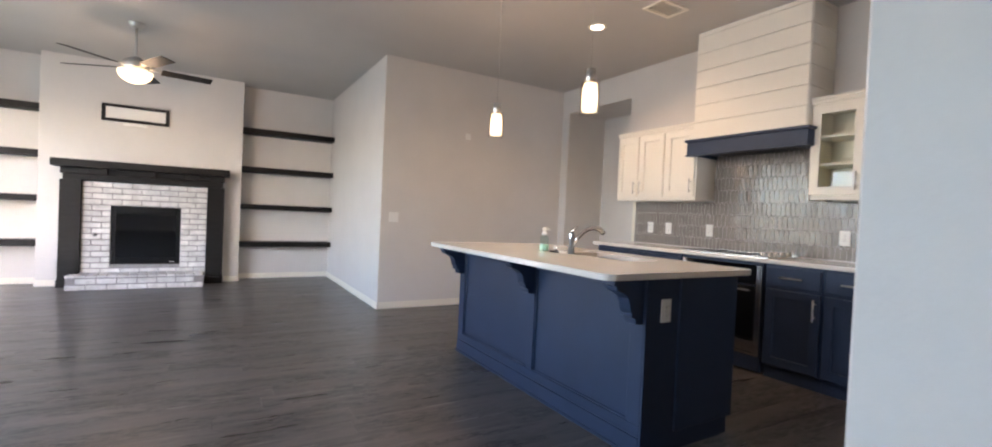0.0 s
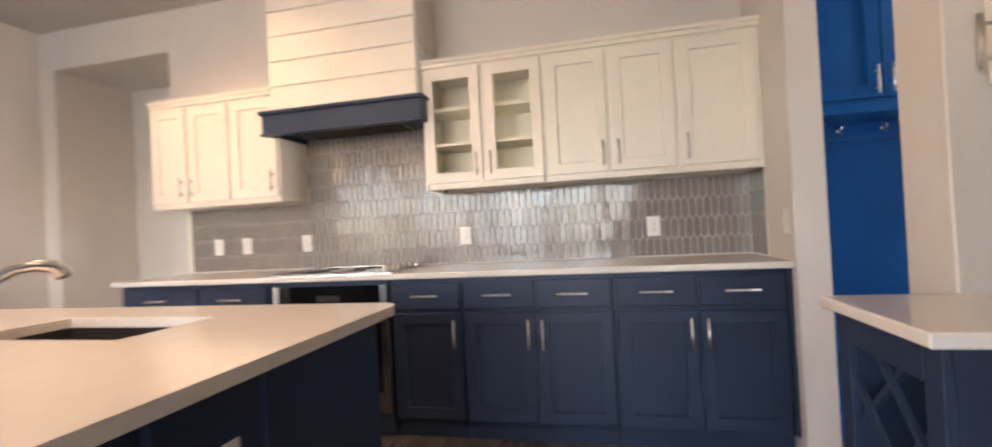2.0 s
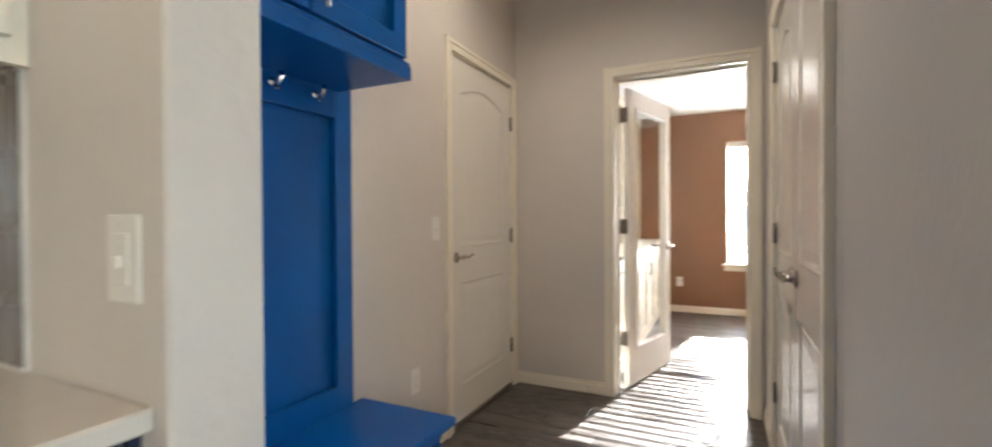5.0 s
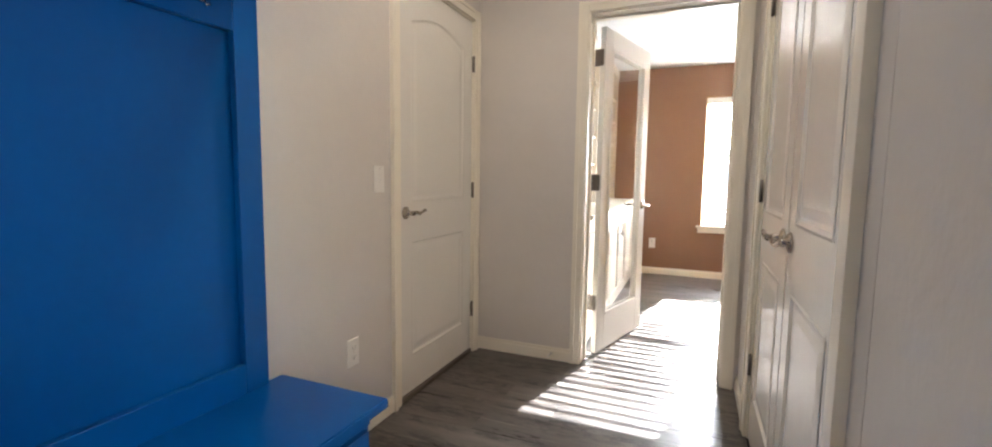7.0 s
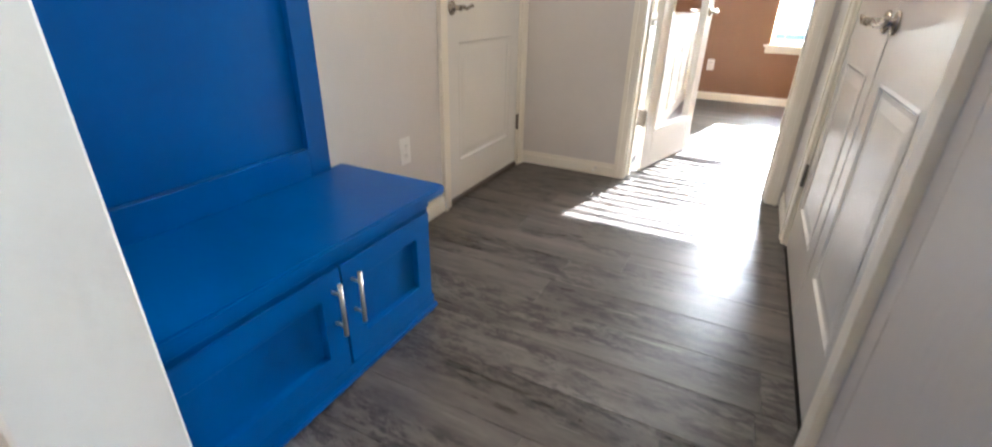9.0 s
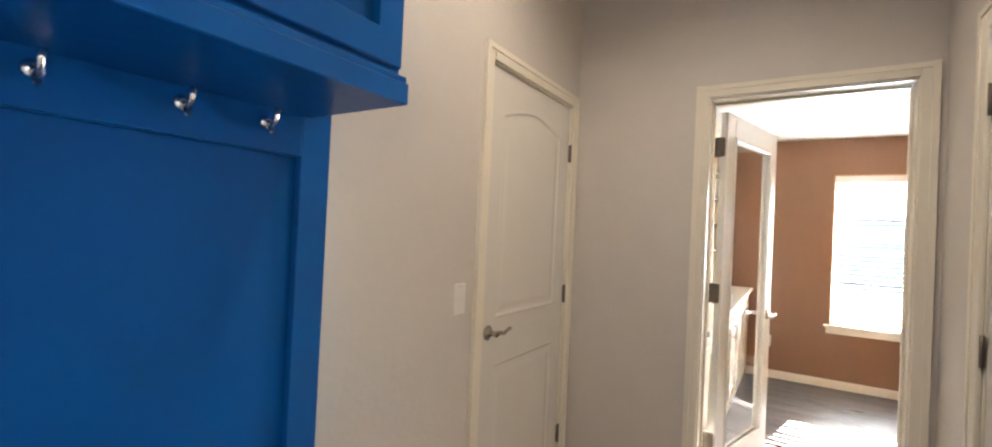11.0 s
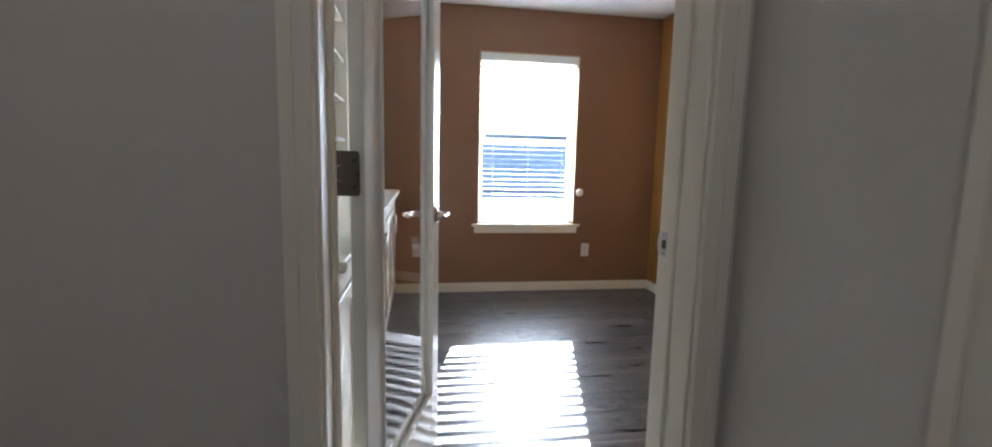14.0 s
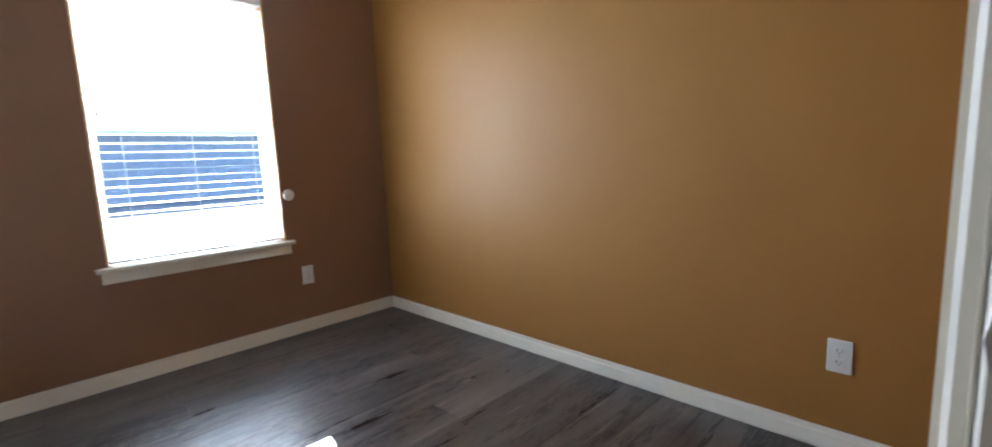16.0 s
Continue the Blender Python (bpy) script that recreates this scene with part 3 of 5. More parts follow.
# ---- electrical plates ----
def plate(m, kind, label, mw=0.072, mh=0.116):
    """A wall plate facing local -y, centred on the origin: an outlet, a switch or a blank."""
    t = thing("switch_plate" if kind == "switch" else "outlet_plate", label, "switch" if kind == "switch" else "outlet", m)
    p = part("cover", boxes((-mw / 2, mw / 2, -0.006, 0, -mh / 2, mh / 2), bevel=0.0025), PLASTIC, t)
    if kind == "switch":
        part("rocker", boxes((-0.017, 0.017, -0.0085, -0.006, -0.034, 0.034), bevel=0.0012), PLASTIC, p)
        part("toggle", boxes((-0.005, 0.005, -0.016, -0.0085, -0.012, 0.004), bevel=0.0015), PLASTIC, p)
    elif kind == "outlet":
        for z in (-0.020, 0.020):
            part("receptacle", boxes((-0.016, 0.016, -0.0082, -0.006, z - 0.014, z + 0.014), bevel=0.001), PLASTIC, p)
            part("slots", boxes((-0.008, -0.006, -0.0088, -0.0083, z - 0.002, z + 0.007), (0.006, 0.008, -0.0088, -0.0083, z - 0.002, z + 0.006), (-0.002, 0.002, -0.0088, -0.0083, z - 0.009, z - 0.005)), DARK, p)
    part("screw", lathe([(0.003, 0), (0.003, 0.001)], 8), NICKEL, p, at=pose(0, -0.006, 0 if kind == "outlet" else 0.045, 90))
    return t


for y in (3.820, 3.574, 3.076, 1.895, 0.716):
    plate(pose(4.238, y, 1.10, 0, 0, EAST), "outlet", "white outlet plate on the tiled backsplash", 0.078, 0.12)
plate(pose(3.70, 0.171, 1.10, 0, 0, SOUTHROT), "switch", "white switch plate on the stub wall")
plate(pose(4.31, -1.515, 1.10, 0, 0, EAST), "switch", "white switch plate beside the hall door")
plate(pose(4.31, -1.327, 0.385, 0, 0, EAST), "outlet", "white outlet plate low on the hall wall")
plate(pose(1.81, 5.52, 1.08), "switch", "white double switch plate on the corner wall", 0.118, 0.116)
plate(pose(1.935, 1.680, 0.722), "outlet", "cream outlet plate on the island's end panel")
plate(pose(1.985, -5.68, 0.365, 0, 0, SOUTHROT), "outlet", "white outlet plate on the brown wall")
plate(pose(3.476, -5.68, 0.37, 0, 0, SOUTHROT), "outlet", "white outlet plate on the brown wall")
plate(pose(1.37, -2.985, 0.345, 0, 0, WEST), "outlet", "white outlet plate on the ochre wall")
tagged(new("cord_hook", mesh("cord_hook", lathe([(0.004, 0), (0.030, 0.001), (0.034, 0.008), (0.028, 0.016), (0.006, 0.018)], 20), PLASTIC)), "round white blind-cord plate on the brown wall", "wall plate").matrix_basis = pose(2.06, -5.68, 0.88, -90)


plate(pose(2.745, 5.52, 2.137), "blank", "small pale blank cover plate on the corner wall", 0.075, 0.075)
ds = thing("door_stop_spring", "small metal spring door stop on the hall baseboard", "door stop", pose(3.80, -2.542, 0.045, -90))
part("spring", lathe([(0.009, 0), (0.009, 0.004), (0.0055, 0.006), (0.0055, 0.055)], 12), NICKEL, ds)
part("tip", lathe([(0.008, 0.055), (0.008, 0.068), (0.004, 0.070)], 12), PLASTIC, ds, "white rubber tip")


# ---- cabinets: local front is y = 0, x runs along the front ----
def shaker(name, parent, x0, x1, z0, z1, material, rail=0.058, y=0.0, glass=False, label="", sunk=0.014):
    d = 0.020
    bm = bmesh.new()
    steps = [(0, y), (0, y - d + 0.002), (0.002, y - d), (rail - 0.0015, y - d), (rail, y - d + 0.0015)]
    steps += [(rail, y)] if glass else [(rail + 0.001, y - d + sunk)]
    loops = [[bm.verts.new(v) for v in ((x0 + i, yy, z0 + i), (x1 - i, yy, z0 + i), (x1 - i, yy, z1 - i), (x0 + i, yy, z1 - i))] for i, yy in steps]
    for p, q in zip(loops, loops[1:] + (loops[:1] if glass else [])):
        for k in range(4):
            bm.faces.new((p[k], p[(k + 1) % 4], q[(k + 1) % 4], q[k]))
    if not glass:
        bm.faces.new(loops[-1])
        bm.faces.new(loops[0][::-1])
    door = part(name, bm, material, parent, label)
    if glass:
        p = part("pane", boxes((x0 + rail - 0.003, x1 - rail + 0.003, y - 0.012, y - 0.008, z0 + rail - 0.003, z1 - rail + 0.003)), GLASS, door, "clear glass pane")
        p.visible_shadow = False
    return door


def bar_pull(parent, x, z, length, upright, y=-0.020, material=NICKEL):
    h = length / 2
    a, b = ((x, y - 0.030, z - h), (x, y - 0.030, z + h)) if upright else ((x - h, y - 0.030, z), (x + h, y - 0.030, z))
    bm = tube([a, b], 0.006, 12)
    for s in (-0.62, 0.62):
        p = (x, y, z + s * h) if upright else (x + s * h, y, z)
        tube([p, (p[0], y - 0.030, p[2])], 0.0045, 8, bm)
    return part("bar_pull", bm, material, parent, "brushed nickel bar pull")


def base_cabinet(m, w, fronts, label, depth=0.56, drawers=True, material=NAVY):
    """A base unit: body, drawer fronts over shaker doors, pulls. fronts: rows of (x0, x1, pull side)."""
    t = thing("base_cabinet", label, "cabinet", m, "navy base cabinets")
    part("body", boxes((0, w, 0, depth, 0.10, 0.883), bevel=0.001), material, t)
    part("toe_kick", boxes((0, w, 0.035, depth, 0, 0.10)), material, t)
    for x0, x1, side in fronts:
        top = 0.690
        if drawers:
            d = part("drawer_front", boxes((x0 + 0.008, x1 - 0.008, -0.020, 0, 0.715, 0.858), bevel=0.003), material, t)
            bar_pull(d, (x0 + x1) / 2, 0.787, 0.155, False)
        else:
            top = 0.858
        d = shaker("door", t, x0 + 0.008, x1 - 0.008, 0.118, top, material)
        bar_pull(d, x1 - 0.037 if side > 0 else x0 + 0.037, top - 0.11, 0.155, True)
    return t


FX = 3.69
base_cabinet(pose(FX, 0.980, 0, 0, 0, EAST), 0.793, [(0.008, 0.393, 1), (0.393, 0.785, -1)], "navy base cabinet with two drawers and two doors")
base_cabinet(pose(FX, 1.770, 0, 0, 0, EAST), 0.788, [(0.004, 0.392, 1), (0.392, 0.784, -1)], "navy base cabinet with two drawers and two doors")
base_cabinet(pose(FX, 2.185, 0, 0, 0, EAST), 0.413, [(0.010, 0.405, 1)], "narrow navy base cabinet with one drawer and one door")
base_cabinet(pose(FX, 4.060, 0, 0, 0, EAST), 1.10, [(0.010, 0.60, -1), (0.60, 1.09, 1)], "navy base cabinet beside the oven")
tagged(new("counter_scribe", mesh("counter_scribe", boxes((3.672, 3.689, 0.171, 0.186, 0.10, 0.883), bevel=0.001), NAVY)), "narrow navy filler strip beside the wall", "filler strip")
part("edge", boxes((3.640, 4.249, 0.171, 4.10, 0.884, 0.915), bevel=0.004), QUARTZ, thing("kitchen_worktop", "cream quartz worktop along the kitchen wall", "countertop", None))

oven = thing("oven", "built-in stainless wall oven with black glass door", "oven", pose(3.69, 2.945, 0, 0, 0, EAST))
part("carcass", boxes((0.005, 0.745, 0.0, 0.55, 0.02, 0.883)), NAVY, oven)
part("oven_trim", boxes((0.01, 0.055, -0.022, 0, 0.14, 0.855), (0.695, 0.74, -0.022, 0, 0.14, 0.855), (0.055, 0.695, -0.022, 0, 0.14, 0.165), bevel=0.002), STEEL, oven)
cp = part("control_panel", boxes((0.055, 0.695, -0.020, 0, 0.70, 0.855), bevel=0.002), BLACKGLASS, oven, "black glass control panel")
part("display", boxes((0.30, 0.45, -0.0215, -0.0205, 0.765, 0.80)), DARK, cp)
dr = part("oven_door", boxes((0.055, 0.695, -0.028, 0, 0.26, 0.69), bevel=0.003), BLACKGLASS, oven, "black glass oven door")
part("door_band", boxes((0.055, 0.695, -0.026, 0, 0.17, 0.256), bevel=0.002), STEEL, oven)
bm = tube([(0.08, -0.062, 0.655), (0.67, -0.062, 0.655)], 0.011, 12)
for x in (0.11, 0.64):
    tube([(x, -0.028, 0.655), (x, -0.062, 0.655)], 0.008, 8, bm)
part("oven_handle", bm, STEEL, dr, "stainless bar handle")

cook = thing("cooktop", "black glass electric cooktop with brushed metal knobs", "cooktop", pose(3.93, 2.57, 0.915))
part("glass_top", boxes((-0.25, 0.25, -0.39, 0.39, 0.001, 0.009), bevel=0.002), BLACKGLASS, cook)
part("steel_rim", boxes((-0.256, 0.256, -0.396, -0.390, 0.0, 0.011), (-0.256, 0.256, 0.390, 0.396, 0.0, 0.011), (-0.256, -0.25, -0.39, 0.39, 0.0, 0.011), (0.25, 0.256, -0.39, 0.39, 0.0, 0.011)), STEEL, cook)
for x, y, r in ((-0.11, 0.20, 0.10), (0.12, 0.20, 0.075), (-0.11, -0.08, 0.075), (0.12, -0.06, 0.10)):
    part("burner_ring", lathe([(r, 0.0092), (r + 0.004, 0.0096), (r + 0.005, 0.0092)], 32), DARK, cook, at=(x, y, 0))
for k in range(5):
    part("knob", lathe([(0.024, 0.009), (0.024, 0.014), (0.019, 0.018), (0.018, 0.038), (0.015, 0.042), (0.003, 0.042)], 18), NICKEL, cook, "brushed metal knob", at=(-0.19 + 0.088 * k, -0.335, 0))


def upper_cabinet(m, w, z0, z1, fronts, label, glass=False, crown=True):
    """A wall unit, 0.30 m deep. fronts: rows of (x0, x1, pull side)."""
    t = thing("wall_cabinet", label, "cabinet", m, "cream wall cabinets")
    d = 0.298
    if glass:
        part("side", boxes((0, 0.012, 0, d, z0, z1)), CREAM, t)
        part("lining", boxes((0.012, 0.019, 0.002, d, z0 + 0.05, z1 - 0.06)), LIGHTENED_MELAMINE, t)
        part("side", boxes((w - 0.012, w, 0, d, z0, z1)), CREAM, t)
        part("lining", boxes((w - 0.019, w - 0.012, 0.002, d, z0 + 0.05, z1 - 0.06)), LIGHTENED_MELAMINE, t)
        part("bottom", boxes((0.019, w - 0.019, 0, d, z0 + 0.03, z0 + 0.05)), LIGHTENED_MELAMINE, t)
        part("top", boxes((0.019, w - 0.019, 0, d, z1 - 0.06, z1)), CREAM, t)
        part("back", boxes((0.019, w - 0.019, d - 0.012, d, z0 + 0.05, z1 - 0.06)), LIGHTENED_MELAMINE, t)
        part("light_rail", boxes((0.019, w - 0.019, 0, 0.019, z0, z0 + 0.03)), CREAM, t)
        part("stile", boxes((w / 2 - 0.02, w / 2 + 0.02, 0, 0.018, z0 + 0.05, z1 - 0.06)), CREAM, t)
        for k in (1, 2):
            part("shelf", boxes((0.021, w - 0.021, 0.025, d - 0.014, z0 + 0.05 + k * 0.213, z0 + 0.068 + k * 0.213), bevel=0.001), LIGHTENED_MELAMINE, t)
    else:
        part("body", boxes((0, w, 0, d, z0 + 0.012, z1)), CREAM, t)
        part("light_rail", boxes((0, w, 0, 0.019, z0, z0 + 0.012)), CREAM, t)
    for x0, x1, side in fronts:
        dd = shaker("door", t, x0 + 0.012, x1 - 0.012, z0 + 0.036, z1 - 0.045, CREAM, 0.062, glass=glass)
        bar_pull(dd, x1 - 0.042 if side > 0 else x0 + 0.042, z0 + 0.036 + 0.10, 0.135, True)
    part("crown", boxes((-0.006, w + 0.006, -0.030, d, z1, z1 + 0.022), (-0.003, w + 0.003, -0.018, d, z1 - 0.026, z1), bevel=0.002), CREAM, t)
    return t


UX, UZ0, UZ1 = 3.952, 1.385, 2.145
upper_cabinet(pose(UX, 2.044, 0, 0, 0, EAST), 0.737, UZ0, UZ1, [(0.0, 0.374, 1), (0.374, 0.737, -1)], "cream wall cabinet with two glass doors", True)
upper_cabinet(pose(UX, 1.306, 0, 0, 0, EAST), 0.713, UZ0, UZ1, [(0.0, 0.358, 1), (0.358, 0.713, -1)], "cream wall cabinet with two shaker doors")
upper_cabinet(pose(UX, 0.592, 0, 0, 0, EAST), 0.420, UZ0, UZ1, [(0.0, 0.404, -1)], "cream wall cabinet with one shaker door")
upper_cabinet(pose(UX, 4.070, 0, 0, 0, EAST), 0.648, UZ0, UZ1 - 0.03, [(0.0, 0.308, 1), (0.308, 0.648, -1)], "cream wall cabinet with two shaker doors")
upper_cabinet(pose(UX, 3.421, 0, 0, 0, EAST), 0.370, UZ0, UZ1 - 0.03, [(0.0, 0.370, 1)], "cream wall cabinet with one shaker door")

hood = thing("range_hood", "cream shiplap range hood with a navy band", "range hood", pose(4.25, 2.545, 0))
part("core", boxes((-0.361, 0, -0.490, 0.490, 1.93, 2.949)), CREAM, hood)
for k in range(7):
    z = 1.952 + k * 0.160
    top = min(z + 0.155, 2.949)
    part("shiplap_board", boxes((-0.376, -0.362, -0.500, 0.500, z, top), bevel=0.002), CREAM, hood)
    for s in (-1, 1):
        part("shiplap_board", boxes((-0.360, 0, min(s * 0.491, s * 0.504), max(s * 0.491, s * 0.504), z, top), bevel=0.002), CREAM, hood)
part("band", boxes((-0.416, -0.391, -0.535, 0.535, 1.805, 1.923), bevel=0.002), NAVY, hood, "navy painted band")
for q in (-1, 1):
    part("band_return", boxes((-0.391, -0.302, min(q * 0.51, q * 0.535), max(q * 0.51, q * 0.535), 1.798, 1.923), bevel=0.002), NAVY, hood)
    part("band_lining", boxes((-0.300, 0, min(q * 0.492, q * 0.51), max(q * 0.492, q * 0.51), 1.80, 1.93)), NAVY, hood)
part("top_moulding", boxes((-0.436, -0.302, -0.552, 0.552, 1.924, 1.947), bevel=0.004), NAVY, hood)
part("bottom_bead", boxes((-0.428, -0.376, -0.545, 0.545, 1.793, 1.8045), bevel=0.002), NAVY, hood)
part("soffit", boxes((-0.391, 0, -0.51, 0.51, 1.83, 1.85)), NAVY, hood)
vent = part("hood_insert", boxes((-0.33, -0.08, -0.36, 0.36, 1.812, 1.828), bevel=0.003), STEEL, hood, "stainless filter insert")
for k in range(15):
    part("filter_slot", boxes((-0.32 + 0.016 * k, -0.312 + 0.016 * k, -0.34, 0.34, 1.8085, 1.8115)), DARK, vent)


# ---- island ----
island = thing("kitchen_island", "navy panelled kitchen island with corbels", "kitchen island", pose(0, 0, 0))
IX0, IX1, IY0, IY1 = 1.817, 2.50, 1.693, 3.69
SX0, SX1, SY0, SY1 = 2.140, 2.430, 2.155, 2.720
part("body", boxes((IX0, IX1, IY0, IY1, 0.0, 0.68)), NAVY, island)
for r in ((IX0, SX0 - 0.02, IY0, IY1), (SX1 + 0.02, IX1, IY0, IY1), (SX0 - 0.02, SX1 + 0.02, IY0, SY0 - 0.02), (SX0 - 0.02, SX1 + 0.02, SY1 + 0.02, IY1)):
    part("upper_body", boxes((*r, 0.68, 0.884)), NAVY, island)
part("end_panel", boxes((IX0 - 0.018, 2.035, IY0 - 0.013, IY0 - 0.001, 0.0, 0.884), bevel=0.002), NAVY, island)
part("end_panel", boxes((2.035, IX1 + 0.01, IY0 - 0.021, IY0 - 0.001, 0.10, 0.884), bevel=0.002), NAVY, island)
part("end_toe", boxes((2.036, IX1 - 0.07, IY0 - 0.010, IY0 - 0.001, 0.0, 0.099)), NAVY, island)
FA, FB = IX0 - 0.018, IX0 - 0.001
MID = 2.642
part("face_frame", boxes((FA, FB, IY0, IY0 + 0.085, 0.16, 0.884), (FA, FB, MID - 0.038, MID + 0.038, 0.16, 0.884), (FA, FB, IY1 - 0.085, IY1, 0.16, 0.884),
                         (FA, FB, IY0 + 0.085, MID - 0.038, 0.82, 0.884), (FA, FB, MID + 0.038, IY1 - 0.085, 0.82, 0.884), (FA, FB, IY0, IY1, 0.10, 0.16), bevel=0.002), NAVY, island)
for ya, yb in ((IY0 + 0.085, MID - 0.038), (MID + 0.038, IY1 - 0.085)):
    part("panel_bead", boxes((FB - 0.010, FB, ya, ya + 0.012, 0.16, 0.82), (FB - 0.010, FB, yb - 0.012, yb, 0.16, 0.82), (FB - 0.010, FB, ya + 0.012, yb - 0.012, 0.16, 0.172), bevel=0.003), NAVY, island)
part("skirting", boxes((FA - 0.004, FB, IY0, IY1 + 0.004, 0.0, 0.099), (FA - 0.016, FA - 0.004, IY0 - 0.012, IY1 + 0.006, 0.0, 0.018), bevel=0.003), NAVY, island)
for k, y in enumerate((2.02, 2.38)):
    dd = part("drawer_front", boxes((IX1, IX1 + 0.02, y - 0.30 if k else IY0 + 0.017, y + 0.10, 0.72, 0.86), bevel=0.002), NAVY, island)
    bm = tube([(IX1 + 0.05, y - 0.15, 0.79), (IX1 + 0.05, y, 0.79)], 0.006, 10)
    for yy in (y - 0.12, y - 0.03):
        tube([(IX1 + 0.02, yy, 0.79), (IX1 + 0.05, yy, 0.79)], 0.0045, 8, bm)
    part("bar_pull", bm, NICKEL, dd, "brushed nickel bar pull")
PROFILE = [(0, 0.883), (-0.205, 0.883), (-0.205, 0.845), (-0.190, 0.840), (-0.187, 0.815), (-0.165, 0.805), (-0.135, 0.790), (-0.110, 0.765), (-0.098, 0.730), (-0.092, 0.690),
           (-0.078, 0.670), (-0.078, 0.645), (-0.055, 0.635), (-0.050, 0.600), (0, 0.595)]
for y in (IY0 + 0.004, MID - 0.038, IY1 - 0.080):
    part("corbel", prism([(FA + 0.98 * u, 0.883 + (v - 0.883) * 0.78) for u, v in PROFILE], "y", y, y + 0.075, 0.003), NAVY, island, "carved navy corbel")

top = thing("island_worktop", "cream quartz island worktop with a sink cut-out", "countertop", pose(0, 0, 0))
bm = bmesh.new()
c = 0.07
X0, X1, Y0, Y1 = 1.510, 2.645, 1.650, 3.712
outer = []
for cx, cy, a0 in ((X0 + c, Y0 + c, 180), (X1 - c, Y0 + c, 270), (X1 - c, Y1 - c, 0), (X0 + c, Y1 - c, 90)):
    outer += [(cx + c * math.cos(radians(a0 + 15 * k)), cy + c * math.sin(radians(a0 + 15 * k))) for k in range(7)]
inner = [(SX0, SY0), (SX1, SY0), (SX1, SY1), (SX0, SY1)]
ZT, ZB = 0.915, 0.885
rings = {}
for z in (ZB, ZT):
    rings[z] = ([bm.verts.new((u, v, z)) for u, v in outer], [bm.verts.new((u, v, z)) for u, v in inner])
    o, i = rings[z]
    groups = [list(range(7 * k, 7 * k + 7)) for k in range(4)]
    for k in range(4):
        g = groups[k]
        bm.faces.new([o[j] for j in g] + [i[k]])
        bm.faces.new([o[g[-1]], o[groups[(k + 1) % 4][0]], i[(k + 1) % 4], i[k]])
for ring in (0, 1):
    lo, hi = rings[ZB][ring], rings[ZT][ring]
    for k in range(len(lo)):
        bm.faces.new((lo[k], lo[(k + 1) % len(lo)], hi[(k + 1) % len(lo)], hi[k]))
part("slab", bm, QUARTZ, top)
sink = thing("sink", "dark undermount double sink", "sink", pose(0, 0, 0))
w = 0.012
part("basin", boxes((SX0 - w, SX0 + 0.004, SY0 - w, SY1 + w, 0.72, 0.8845), (SX1 - 0.004, SX1 + w, SY0 - w, SY1 + w, 0.72, 0.8845), (SX0 + 0.004, SX1 - 0.004, SY0 - w, SY0 + 0.004, 0.72, 0.8845),
                    (SX0 + 0.004, SX1 - 0.004, SY1 - 0.004, SY1 + w, 0.72, 0.8845), (SX0 - w, SX1 + w, SY0 - w, SY1 + w, 0.70, 0.72), (SX0 + 0.004, SX1 - 0.004, 2.435, 2.455, 0.72, 0.86)), SINKM, sink)
for y in (2.31, 2.58):
    part("drain", lathe([(0.04, 0.7205), (0.04, 0.724), (0.02, 0.723)], 20), STEEL, sink, at=(2.285, y, 0))
faucet = thing("faucet", "chrome pull-out kitchen faucet on the island", "faucet", pose(2.082, 2.600, 0.915, 0, 0, -35))
part("body", lathe([(0.028, 0), (0.028, 0.006), (0.021, 0.012), (0.021, 0.14), (0.019, 0.150), (0.006, 0.153)], 20), CHROME, faucet)
part("spout", tube([(0.01, 0, 0.07), (0.04, 0, 0.115), (0.075, 0, 0.155), (0.11, 0, 0.178), (0.15, 0, 0.186), (0.185, 0, 0.180), (0.205, 0, 0.160), (0.210, 0, 0.145)], [0.014, 0.014, 0.014, 0.015, 0.017, 0.019, 0.019, 0.017], 14), CHROME, faucet)
part("handle", tube([(0, 0, 0.150), (0.015, 0.0, 0.175), (0.035, 0.0, 0.195)], [0.012, 0.009, 0.006], 10), CHROME, faucet)
soap = thing("soap_bottle", "clear foam soap bottle with green soap and a white pump", "soap bottle", pose(2.069, 2.889, 0.915))
part("bottle", lathe([(0.030, 0), (0.034, 0.004), (0.034, 0.045), (0.031, 0.085), (0.024, 0.105), (0.018, 0.112)], 20), CLEARPLASTIC, soap, "clear plastic bottle").visible_shadow = False
part("liquid_soap", lathe([(0.029, 0.002), (0.032, 0.005), (0.0325, 0.044), (0.031, 0.047)], 20), SOAPGREEN, soap, "pale green liquid soap")
part("collar", lathe([(0.020, 0.112), (0.020, 0.132), (0.008, 0.136), (0.007, 0.150)], 16), PLASTIC, soap)
part("pump_head", tube([(-0.015, 0, 0.156), (0.02, 0, 0.158), (0.045, 0, 0.152)], [0.013, 0.012, 0.006], 10), PLASTIC, soap)
stopper = thing("sink_stopper", "dark rubber sink stopper lying on the worktop", "sink stopper", pose(2.085, 2.77, 0.915))
part("disc", lathe([(0.045, 0), (0.048, 0.004), (0.040, 0.012), (0.014, 0.014)], 24), SINKM, stopper)
part("knob", lathe([(0.014, 0.014), (0.010, 0.024), (0.016, 0.034), (0.006, 0.038)], 16), CHROME, stopper)
strainer = thing("sink_strainer", "chrome basket strainer lying on the worktop", "sink strainer", pose(2.085, 2.69, 0.915))
part("cup", lathe([(0.022, 0), (0.036, 0.012), (0.040, 0.020), (0.034, 0.021), (0.008, 0.012)], 24), CHROME, strainer)


